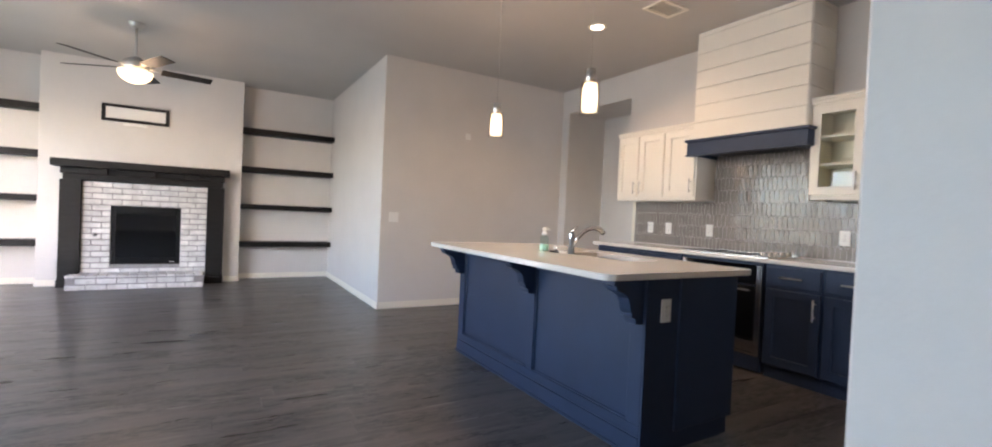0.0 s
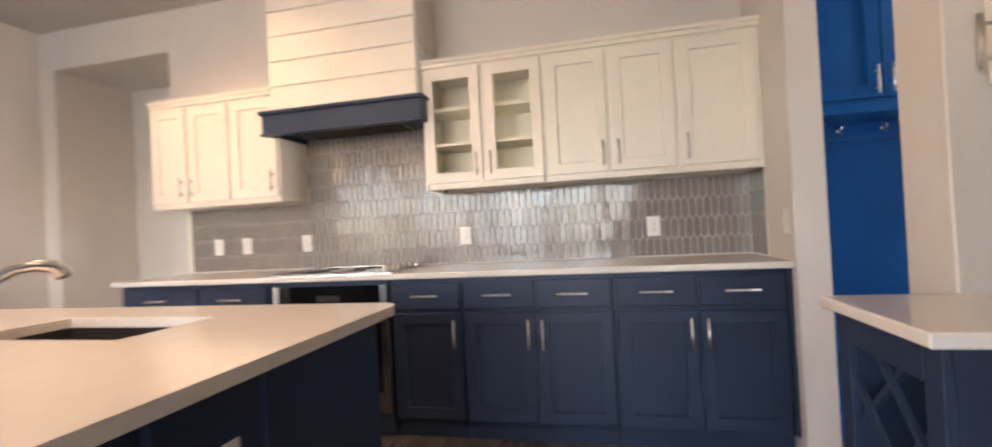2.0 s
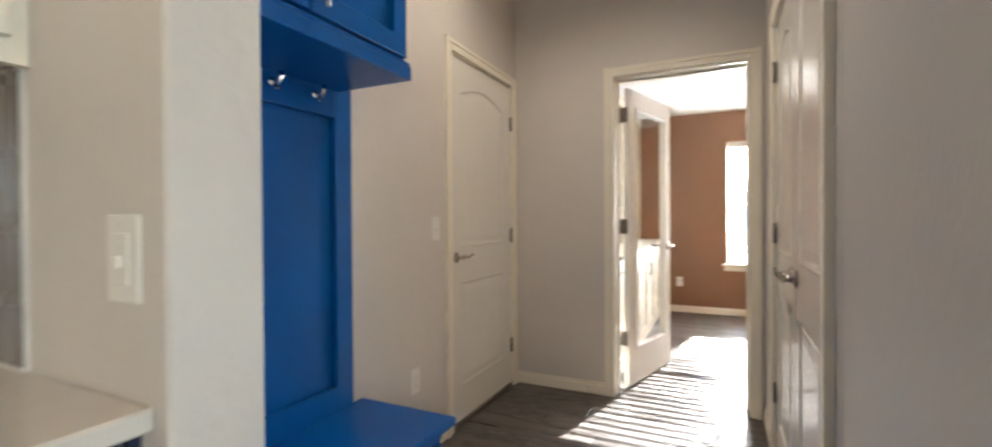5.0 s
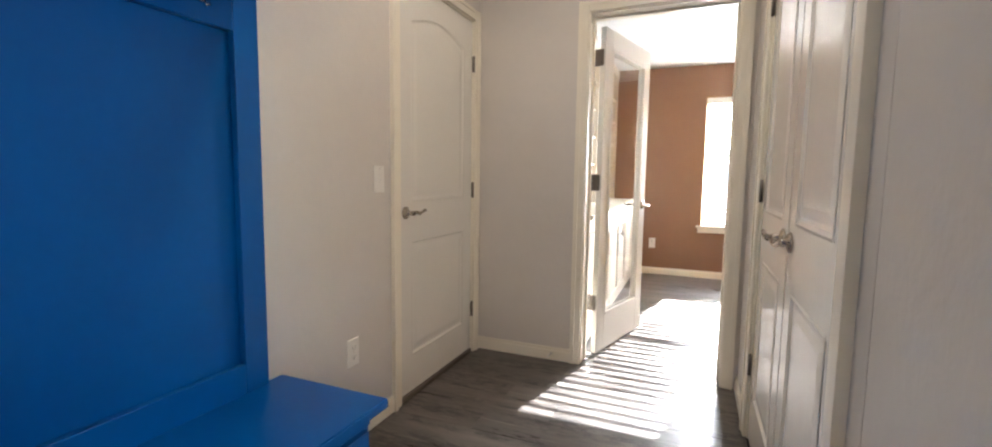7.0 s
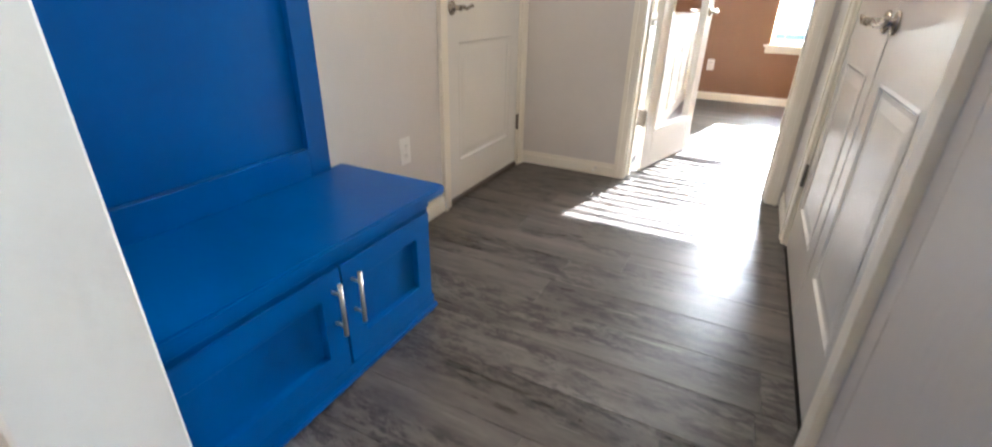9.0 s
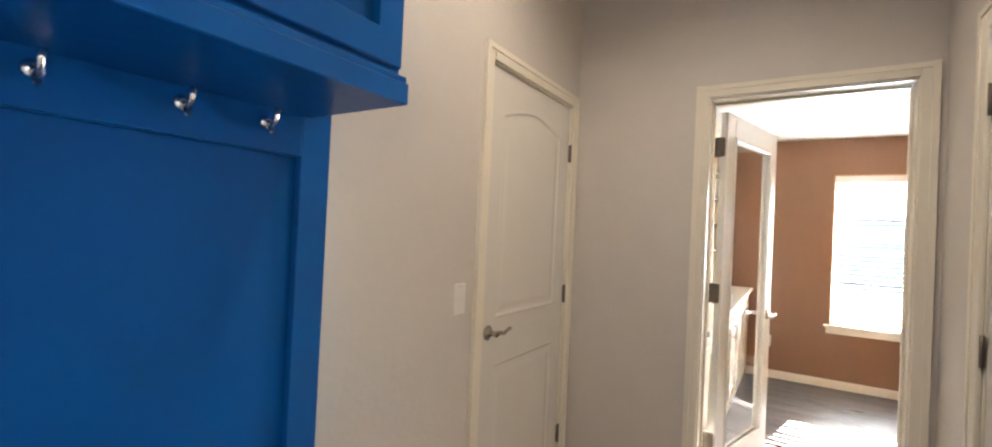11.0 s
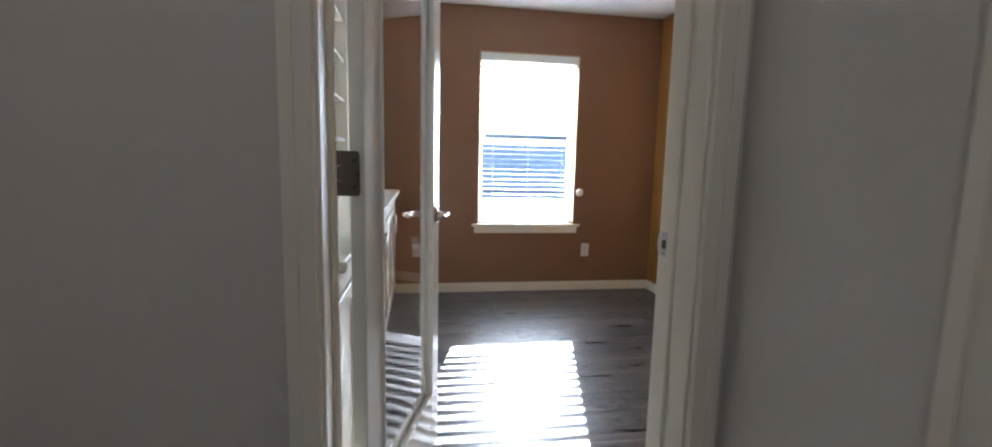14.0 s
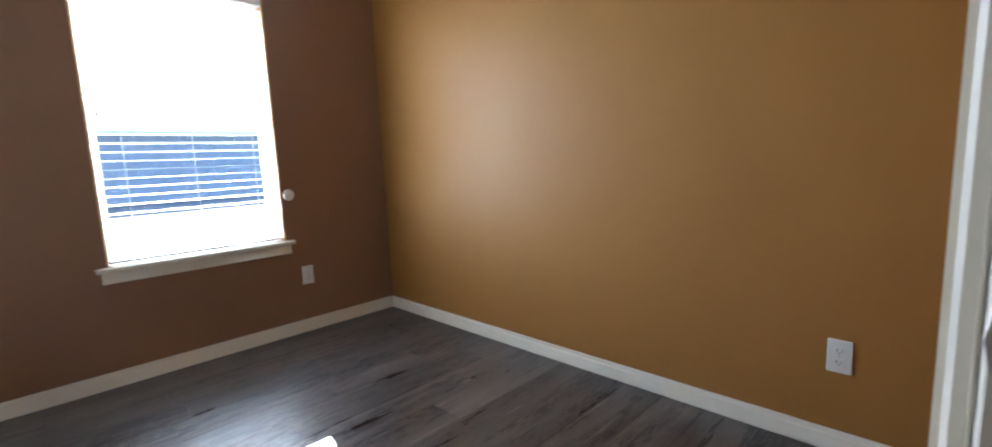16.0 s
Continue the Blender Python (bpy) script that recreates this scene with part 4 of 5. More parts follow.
# ---- buffet ----
buffet = thing("buffet_cabinet", "narrow navy base cabinet with an X-lattice wine rack", "cabinet", pose(0, 0, 0))
BX0, BX1, BY1, BY0 = 2.240, 2.634, 0.425, -0.254
part("body", boxes((BX0 + 0.02, BX1, BY0, BY1 - 0.36, 0.0, 0.884)), NAVY, buffet)
for x in (BX0, BX1 - 0.05):
    part("side_panel", boxes((x, x + 0.05, BY1 - 0.36, BY1 - 0.02, 0, 0.884)), NAVY, buffet)
part("rack_floor", boxes((BX0 + 0.05, BX1 - 0.05, BY1 - 0.36, BY1 - 0.02, 0.0, 0.12)), NAVY, buffet)
part("rack_top", boxes((BX0 + 0.05, BX1 - 0.05, BY1 - 0.36, BY1 - 0.02, 0.82, 0.884)), NAVY, buffet)
part("rack_frame", boxes((BX0, BX0 + 0.055, BY1 - 0.02, BY1, 0.0, 0.884), (BX1 - 0.055, BX1, BY1 - 0.02, BY1, 0.0, 0.884), (BX0 + 0.055, BX1 - 0.055, BY1 - 0.02, BY1, 0.0, 0.13),
                         (BX0 + 0.055, BX1 - 0.055, BY1 - 0.02, BY1, 0.80, 0.884), bevel=0.002), NAVY, buffet)
rack = part("wine_rack", boxes((BX0 + 0.056, BX1 - 0.056, BY1 - 0.34, BY1 - 0.335, 0.121, 0.819)), BLACK, buffet)
for s in (-1, 1):
    for k in range(-3, 6):
        u0, u1 = BX0 + 0.055, BX1 - 0.055
        wv = u1 - u0
        zc = 0.05 + k * 0.19
        a, b = (zc, zc + wv) if s > 0 else (zc + wv, zc)
        lo, hi = 0.13, 0.80
        if min(a, b) >= hi or max(a, b) <= lo:
            continue
        tlo, thi = sorted(((lo - a) / (b - a), (hi - a) / (b - a)))
        fa, fb = max(0, tlo), min(1, thi)
        if fb - fa < 0.05:
            continue
        p = [(u0 + f * wv, a + f * (b - a)) for f in (fa, fb)]
        h = 0.011
        part("rack_slat", prism([(p[0][0], p[0][1] - h), (p[1][0], p[1][1] - h), (p[1][0], p[1][1] + h), (p[0][0], p[0][1] + h)], "y", BY1 - (0.020 if s > 0 else 0.034), BY1 - (0.008 if s > 0 else 0.022)), NAVY, rack)
part("end_panel", boxes((BX0 + 0.002, BX0 + 0.0195, BY0, BY1 - 0.361, 0.0, 0.884)), NAVY, buffet)
bw = thing("buffet_worktop", "cream quartz worktop on the narrow wine rack cabinet", "countertop", pose(0, 0, 0))
part("slab", boxes((2.198, 2.634, BY0, 0.465, 0.885, 0.915), (2.634, 2.642, 0.172, 0.462, 0.886, 0.914), bevel=0.004), QUARTZ, bw)
upper_cabinet(pose(2.634, 0.055, 0, 0, 0, SOUTHROT), 0.430, 1.385, 2.145, [(0.0, 0.430, -1)], "narrow cream wall cabinet above the wine rack")

# ---- blue hall bench ----
bench = thing("hall_bench", "bright blue built-in mudroom bench with doors", "bench", pose(3.895, 0.031, 0, 0, 0, EAST))
L = 0.923
part("body", boxes((0, L, 0, 0.405, 0.055, 0.405)), BLUE, bench)
part("plinth", boxes((0, L + 0.004, -0.012, 0.405, 0.0, 0.055), (0, L + 0.012, -0.022, 0.405, 0.0, 0.018), bevel=0.003), BLUE, bench)
part("seat", boxes((0, L + 0.062, -0.032, 0.405, 0.407, 0.439), bevel=0.006, seg=2), BLUE, bench)
part("seat_rail", boxes((0, L, -0.008, 0, 0.380, 0.406), bevel=0.002), BLUE, bench)
for x0, x1, side in ((0.027, 0.517, 1), (0.522, L - 0.02, -1)):
    d = shaker("door", bench, x0, x1, 0.062, 0.372, BLUE, 0.068, sunk=0.0185)
    bar_pull(d, x1 - 0.032 if side > 0 else x0 + 0.032, 0.27, 0.15, True)
back = thing("coat_panel", "bright blue wall panel with coat hooks", "wall panel", pose(4.309, 0.031, 0, 0, 0, EAST))
part("backing", boxes((0, L - 0.012, -0.010, 0, 0.438, 1.66)), BLUE, back)
part("frame", boxes((0, 0.08, -0.034, -0.010, 0.438, 1.66), (L - 0.095, L - 0.012, -0.034, -0.010, 0.438, 1.66), (0.08, L - 0.095, -0.034, -0.010, 0.438, 0.532), (0.08, L - 0.095, -0.034, -0.010, 1.52, 1.66), bevel=0.002), BLUE, back)
for x in (0.127, 0.342, 0.557, 0.732):
    bm = lathe([(0.004, 0), (0.016, 0.001), (0.014, 0.006), (0.007, 0.010)], 14)
    bmesh.ops.transform(bm, matrix=pose(x, -0.034, 1.585, 90), verts=bm.verts)
    tube([(x, -0.038, 1.585), (x, -0.063, 1.575), (x, -0.074, 1.590), (x, -0.078, 1.612)], [0.006, 0.006, 0.0055, 0.007], 10, bm)
    tube([(x, -0.040, 1.583), (x, -0.053, 1.560), (x, -0.066, 1.562)], [0.006, 0.005, 0.006], 10, bm)
    part("coat_hook", bm, CHROME, back, "chrome coat hook")
bu = thing("hall_wall_cabinet", "bright blue wall cabinet above the coat hooks", "cabinet", pose(3.974, 0.031, 0, 0, 0, EAST))
UL = 0.838
part("body", boxes((0, UL, 0, 0.336, 1.662, 2.60)), BLUE, bu)
part("light_rail", boxes((0, UL + 0.006, -0.026, 0.336, 1.618, 1.662), (0, UL + 0.003, -0.022, 0.336, 1.662, 1.676), bevel=0.002), BLUE, bu)
for x0, x1, side in ((0.02, 0.409, 1), (0.415, UL - 0.012, -1)):
    d = shaker("door", bu, x0, x1, 1.69, 2.56, BLUE, 0.066, sunk=0.0185)
    bar_pull(d, x1 - 0.030 if side > 0 else x0 + 0.030, 1.775, 0.14, True)
part("crown", boxes((0, UL + 0.02, -0.035, 0.336, 2.60, 2.64), bevel=0.003), BLUE, bu)

# ---- fireplace ----
fire = thing("fireplace", "dark wood mantel round a whitewashed brick fireplace", "fireplace", pose(0, 0, 0))
part("mantel_shelf", boxes((-1.73, 0.175, 7.80, 8.119, 1.52, 1.615), bevel=0.004), ESPRESSO, fire)
part("frieze", boxes((-1.64, 0.10, 7.95, 8.119, 1.365, 1.44), (-1.66, 0.115, 7.92, 8.119, 1.44, 1.52), bevel=0.003), ESPRESSO, fire)
for x in (-1.28, -0.78, -0.28):
    part("mantel_block", boxes((x - 0.09, x + 0.09, 7.87, 7.92, 1.445, 1.519), bevel=0.003), ESPRESSO, fire)
for x0, x1 in ((-1.67, -1.46), (-0.09, 0.118)):
    part("pilaster", boxes((x0, x1, 7.96, 8.119, 0.0, 1.365), (x0 - 0.01, x1 + 0.01, 7.95, 8.119, 0, 0.10), bevel=0.003), ESPRESSO, fire)
part("mortar_bed", boxes((-1.46, -1.165, 8.040, 8.119, 0.16, 1.365), (-0.40, -0.09, 8.040, 8.119, 0.16, 1.365), (-1.165, -0.40, 8.040, 8.119, 0.16, 0.275), (-1.165, -0.40, 8.040, 8.119, 1.055, 1.365)), MORTAR, fire)
part("hearth_core", boxes((-1.535, -0.10, 7.68, 7.955, 0.0, 0.158), (-1.455, -0.095, 7.955, 8.04, 0.0, 0.158)), MORTAR, fire)
box_ = part("firebox", boxes((-1.165, -1.115, 8.030, 8.075, 0.28, 1.05), (-0.45, -0.40, 8.030, 8.075, 0.28, 1.05), (-1.115, -0.45, 8.030, 8.075, 0.28, 0.36), (-1.115, -0.45, 8.030, 8.075, 0.95, 1.05), bevel=0.004), BLACK, fire, "black metal firebox")
part("fire_glass", boxes((-1.115, -0.45, 8.055, 8.062, 0.36, 0.95)), BLACKGLASS, box_, "dark fireplace glass")
part("firebox_back", boxes((-1.165, -0.40, 8.105, 8.118, 0.28, 1.05)), BLACK, box_)
for k, x in enumerate((-0.95, -0.80, -0.64)):
    part("gas_log", tube([(x - 0.12, 8.085, 0.40 + 0.02 * k), (x + 0.12, 8.09, 0.43)], [0.018, 0.014], 8), MORTAR, box_)
part("gas_valve", lathe([(0.004, 0), (0.026, 0.001), (0.026, 0.005), (0.010, 0.008), (0.009, 0.016), (0.003, 0.017)], 16), CHROME, fire, "chrome gas valve plate", at=pose(-1.32, 8.008, 0.668, 90))
part("fire_tag", boxes((-0.52, -0.46, 8.0285, 8.030, 0.305, 0.315)), NICKEL, box_)

tv = thing("wall_frame", "black rectangular frame with a white centre above the mantel", "frame", pose(-0.94, 8.119, 2.28))
part("frame", boxes((-0.365, 0.365, -0.028, 0, 0.075, 0.112), (-0.365, 0.365, -0.028, 0, -0.112, -0.075), (-0.365, -0.325, -0.028, 0, -0.075, 0.075), (0.325, 0.365, -0.028, 0, -0.075, 0.075), bevel=0.003), ESPRESSO, tv)
part("panel", boxes((-0.325, 0.325, -0.012, 0, -0.075, 0.075)), PLASTIC, tv)
part("box_plate", boxes((-0.14, 0.12, -0.006, 0, -0.155, -0.125), bevel=0.001), PLASTIC, tv)
for x0, x1 in ((0.332, 1.653), (-3.298, -1.912)):
    for z in (2.26, 1.68, 1.115, 0.545):
        s = thing("floating_shelf", "thick dark-stained floating shelf in the alcove", "shelf", pose((x0 + x1) / 2, 8.399, z), "alcove shelves")
        hw = (x1 - x0) / 2
        part("board", boxes((-hw, hw, -0.245, 0, -0.04, 0.04), bevel=0.003), ESPRESSO, s)

# ---- ceiling fan, pendants, ceiling fittings ----
fan = thing("ceiling_fan", "five-blade ceiling fan with a lit glass bowl", "ceiling fan", pose(-0.74, 6.22, 2.949))
part("canopy", lathe([(0.07, 0), (0.07, -0.015), (0.045, -0.05), (0.016, -0.055)][::-1], 20), NICKEL, fan)
part("downrod", tube([(0, 0, -0.05), (0, 0, -0.36)], 0.012, 12), NICKEL, fan)
part("motor", lathe([(0.015, -0.34), (0.06, -0.36), (0.115, -0.40), (0.12, -0.45), (0.09, -0.49), (0.07, -0.50)], 28), NICKEL, fan)
bowl = part("bowl", lathe([(0.02, -0.615), (0.075, -0.60), (0.125, -0.565), (0.148, -0.52), (0.15, -0.495)], 28), FANGLOW, fan, "lit frosted glass bowl")
bowl.visible_shadow = False
for k in range(5):
    a = radians(72 * k + 10)
    b = part("blade", boxes((0.22, 0.68, -0.065, 0.065, -0.004, 0.004), bevel=0.003), ESPRESSO, fan, "dark wood blade", at=Matrix.Translation((0, 0, -0.455)) @ Matrix.Rotation(a, 4, "Z") @ Matrix.Rotation(radians(-12), 4, "X"))
    part("blade_iron", boxes((0.09, 0.26, -0.018, 0.018, 0.004, 0.010), bevel=0.002), NICKEL, b)


def pendant(x, y):
    t = thing("pendant_lamp", "lit glass cylinder pendant with a grey socket", "pendant lamp", pose(x, y, 0), "island pendants")
    part("canopy", lathe([(0.06, 2.949), (0.06, 2.935), (0.02, 2.925)][::-1], 20), NICKEL, t)
    part("cord", tube([(0, 0, 2.93), (0, 0, 2.01)], 0.0018, 8), CORD, t)
    part("socket", lathe([(0.026, 1.925), (0.030, 1.93), (0.030, 2.005), (0.026, 2.012), (0.006, 2.014)], 20), STEEL, t, "brushed steel socket")
    bm = bmesh.new()
    rings = [[bm.verts.new((r * math.cos(math.pi * k / 14), r * math.sin(math.pi * k / 14), z)) for k in range(28)] for r, z in
             ((0.0535, 1.758), (0.057, 1.758), (0.058, 1.80), (0.057, 1.90), (0.050, 1.938), (0.030, 1.944), (0.030, 1.940), (0.047, 1.934), (0.0535, 1.898))]
    for p, q in zip(rings, rings[1:] + rings[:1]):
        for k in range(28):
            bm.faces.new((p[k], p[(k + 1) % 28], q[(k + 1) % 28], q[k])).smooth = True
    part("outer_glass", bm, SHADEGLASS, t, "clear outer glass cylinder").visible_shadow = False
    g = part("shade", lathe([(0.030, 1.768), (0.042, 1.772), (0.044, 1.80), (0.042, 1.88), (0.036, 1.925), (0.022, 1.932)], 24), PENDANTGLOW, t, "lit opal inner glass")
    g.visible_shadow = False


pendant(1.81, 2.175)
pendant(1.832, 3.256)
# The second fitting, over the hall, is the unseen, assumed one.
for px, py in ((3.01, 3.49), (3.55, -1.25)):
    can = thing("recessed_light", "lit recessed ceiling light with a white ring", "recessed light", pose(px, py, 2.949), "recessed lights")
    part("ring", lathe([(0.06, -0.001), (0.062, -0.006), (0.085, -0.005), (0.088, 0.0)], 28), TRIM, can)
    part("lens", lathe([(0.002, -0.004), (0.058, -0.004), (0.058, -0.001)], 24), CANGLOW, can, "lit lens")
vent = thing("ceiling_vent", "white slatted ceiling air vent", "air vent", pose(3.19, 2.86, 2.949, 0, 0, 0))
part("frame", boxes((-0.16, 0.16, -0.11, -0.085, -0.012, 0), (-0.16, 0.16, 0.085, 0.11, -0.012, 0), (-0.16, -0.135, -0.085, 0.085, -0.012, 0), (0.135, 0.16, -0.085, 0.085, -0.012, 0), bevel=0.002), TRIM, vent)
part("backing", boxes((-0.135, 0.135, -0.085, 0.085, -0.002, 0)), DARK, vent)
for k in range(9):
    part("slat", boxes((-0.135, 0.135, -0.008, 0.008, -0.0008, 0.0008)), TRIM, vent, at=pose(0, -0.075 + 0.0188 * k, -0.007, 14))

# ---- office built-in ----
OX = 3.672
for k, (ya, yb) in enumerate(((-2.78, -3.75), (-3.752, -4.715), (-4.717, -5.675))):
    t = thing("office_base_cabinet", "white office base cabinet with two doors", "cabinet", pose(OX, ya, 0, 0, 0, EAST), "office base cabinets")
    w = ya - yb
    part("body", boxes((0, w, 0, 0.546, 0.06, 0.855)), TRIM, t)
    part("toe_board", boxes((0, w, -0.004, 0.30, 0, 0.06), bevel=0.002), TRIM, t)
    for x0, x1, side in ((0.01, w / 2, 1), (w / 2, w - 0.01, -1)):
        dw = part("drawer_front", boxes((x0 + 0.006, x1 - 0.006, -0.018, 0, 0.76, 0.845), bevel=0.002), TRIM, t)
        d = shaker("door", t, x0 + 0.006, x1 - 0.006, 0.075, 0.748, TRIM, 0.055)
        bar_pull(d, x1 - 0.036 if side > 0 else x0 + 0.036, 0.66, 0.13, True)
ow = thing("office_worktop", "white painted worktop on the office cabinets", "countertop", pose(0, 0, 0))
part("slab", boxes((3.615, 4.218, -5.678, -2.78, 0.856, 0.885), bevel=0.004), TRIM, ow)
hutch = thing("bookcase", "white built-in bookcase with open shelves", "bookcase", pose(3.935, -2.78, 0.885, 0, 0, EAST))
W = 2.897
part("back", boxes((0, W, 0.262, 0.281, 0.001, 1.49)), CREAM, hutch)
for k in range(6):
    x = k * (W - 0.04) / 5
    part("upright", boxes((x, x + 0.04, 0, 0.261, 0.001, 1.49), bevel=0.002), TRIM, hutch)
part("top_rail", boxes((0.0, W, -0.012, -0.001, 1.40, 1.49), bevel=0.002), TRIM, hutch)
for k in range(5):
    xa, xb = k * (W - 0.04) / 5 + 0.041, (k + 1) * (W - 0.04) / 5 - 0.001
    for z in (0.36, 0.62, 0.88, 1.14):
        part("shelf", boxes((xa, xb, 0.02, 0.261, z, z + 0.019), bevel=0.001), TRIM, hutch)

# ---- office window ----
win = thing("window_1", "white vinyl single-hung office window", "window", pose(2.965, -5.68, 0, 0, 0, SOUTHROT), kind="structure")
WW, WZ0, WZ1 = 0.865, 0.60, 2.04
part("reveal", boxes((0.0005, 0.010, 0, 0.09, WZ0, WZ1), (WW - 0.010, WW - 0.0005, 0, 0.09, WZ0, WZ1), (0.010, WW - 0.010, 0, 0.09, WZ1 - 0.010, WZ1)), RAWWOOD, win, "raw pine window lining")
part("window_frame", boxes((0.010, 0.045, 0.085, 0.15, WZ0, WZ1), (WW - 0.045, WW - 0.010, 0.085, 0.15, WZ0, WZ1), (0.045, WW - 0.045, 0.085, 0.15, WZ0, WZ0 + 0.04), (0.045, WW - 0.045, 0.085, 0.15, WZ1 - 0.04, WZ1),
                           (0.045, WW - 0.045, 0.09, 0.13, 1.285, 1.335), bevel=0.002), VINYLWHITE, win)
for z0, z1 in ((WZ0 + 0.04, 1.285), (1.335, WZ1 - 0.04)):
    p = part("pane", boxes((0.045, WW - 0.045, 0.108, 0.112, z0, z1)), GLASS, win, "clear window pane")
    p.visible_shadow = False
part("window_sill", boxes((-0.045, WW + 0.045, -0.035, 0.0, WZ0 - 0.022, WZ0), (0.0005, WW - 0.0005, 0.0, 0.085, WZ0 - 0.022, WZ0 + 0.001), (-0.025, WW + 0.025, -0.016, 0, WZ0 - 0.080, WZ0 - 0.022), bevel=0.003), TRIM, win)
blind = thing("window_blind", "white two-inch slat blind with open slats", "blind", pose(2.965, -5.68, 0, 0, 0, SOUTHROT))
part("headrail", boxes((0.014, WW - 0.014, -0.012, 0.055, WZ1 - 0.075, WZ1 - 0.012), bevel=0.003), BLINDM, blind)
slat_mesh = None
pitch = 0.0435
n_slats = int((WZ1 - 0.09 - WZ0 - 0.05) / pitch)
for k in range(n_slats):
    z = WZ1 - 0.10 - k * pitch
    if slat_mesh is None:
        s = part("slat", boxes((0.016, WW - 0.016, -0.0255, 0.0255, -0.0014, 0.0014)), BLINDM, blind)
        slat_mesh = s.data
    else:
        s = new("slat", slat_mesh)
        s.parent = blind
    s.matrix_basis = pose(0, 0.030, z, 0)
part("bottom_rail", boxes((0.016, WW - 0.016, 0.006, 0.054, WZ0 + 0.012, WZ0 + 0.028), bevel=0.003), BLINDM, blind)
for x in (0.13, WW / 2, WW - 0.13):
    part("ladder_cord", tube([(x, 0.007, WZ0 + 0.02), (x, 0.007, WZ1 - 0.05)], 0.0013, 6), BLINDM, blind)
part("pull_cord", tube([(0.05, -0.006, WZ1 - 0.08), (0.05, -0.006, 1.36)], 0.0014, 6), BLINDM, blind)
part("cord_tassel", lathe([(0.003, 1.325), (0.008, 1.33), (0.006, 1.36), (0.002, 1.365)], 10), BLINDM, blind, at=(0.05, -0.006, 0))

# ---- unseen living room windows ----
for k, (a, b) in enumerate(WEST_WINDOWS):
    t = thing("window_%d" % (k + 2), "white framed living room window", "window", pose(-3.30, a, 0, 0, 0, WEST), kind="structure")
    ww = b - a
    part("window_frame", boxes((0.0, 0.04, 0.02, 0.10, 0.6, 2.45), (ww - 0.04, ww, 0.02, 0.10, 0.6, 2.45), (0.04, ww - 0.04, 0.02, 0.10, 0.6, 0.64), (0.04, ww - 0.04, 0.02, 0.10, 2.41, 2.45),
                               (0.04, ww - 0.04, 0.03, 0.08, 1.51, 1.55), (ww / 2 - 0.025, ww / 2 + 0.025, 0.03, 0.08, 0.64, 2.41)), VINYLWHITE, t)
    part("window_sill", boxes((-0.04, ww + 0.04, -0.03, 0.02, 0.578, 0.5995), bevel=0.003), TRIM, t)

# ---- outside ----
house = thing("neighbour_house", "low blue-grey house with a pale metal roof across the street", "house", pose(4.0, -27, -0.3))
part("wall", boxes((-11, 8, -8, 0, 0, 2.95)), SIDING, house)
part("roof", prism([(-9.0, 2.9), (0.5, 2.9), (0.5, 3.02), (-4.2, 3.7), (-9.0, 3.02)], "x", -11.5, 8.5), ROOFM, house)
tagged(new("road", mesh("road", boxes((-150, 150, -26, -15, -0.299, -0.28)), CONCRETE)), "grey asphalt street beyond the lawn", "road", kind="structure")

# ---- backsplash tiles ----
TW, TH, TIP = 0.0388, 0.1370, 0.0235
PX, PZ = 0.0415, 0.1165


def tile_mesh():
    """A long six-sided glazed tile with rounded edges, facing -y."""
    out = [(0, -TH / 2), (TW / 2, -TH / 2 + TIP), (TW / 2, TH / 2 - TIP), (0, TH / 2), (-TW / 2, TH / 2 - TIP), (-TW / 2, -TH / 2 + TIP)]
    bm = bmesh.new()
    rings = [[bm.verts.new((u * s, y, v * (1 - (1 - s) * TW / TH))) for u, v in out] for s, y in ((1, 0.0), (1, -0.0028), (0.955, -0.0040), (0.90, -0.0046))]
    for a, b in zip(rings, rings[1:]):
        for k in range(6):
            f = bm.faces.new((a[k], a[(k + 1) % 6], b[(k + 1) % 6], b[k]))
            f.smooth = False
    bm.faces.new(rings[-1])
    return mesh("tile", bm, TILE)


TILE_MESH = tile_mesh()


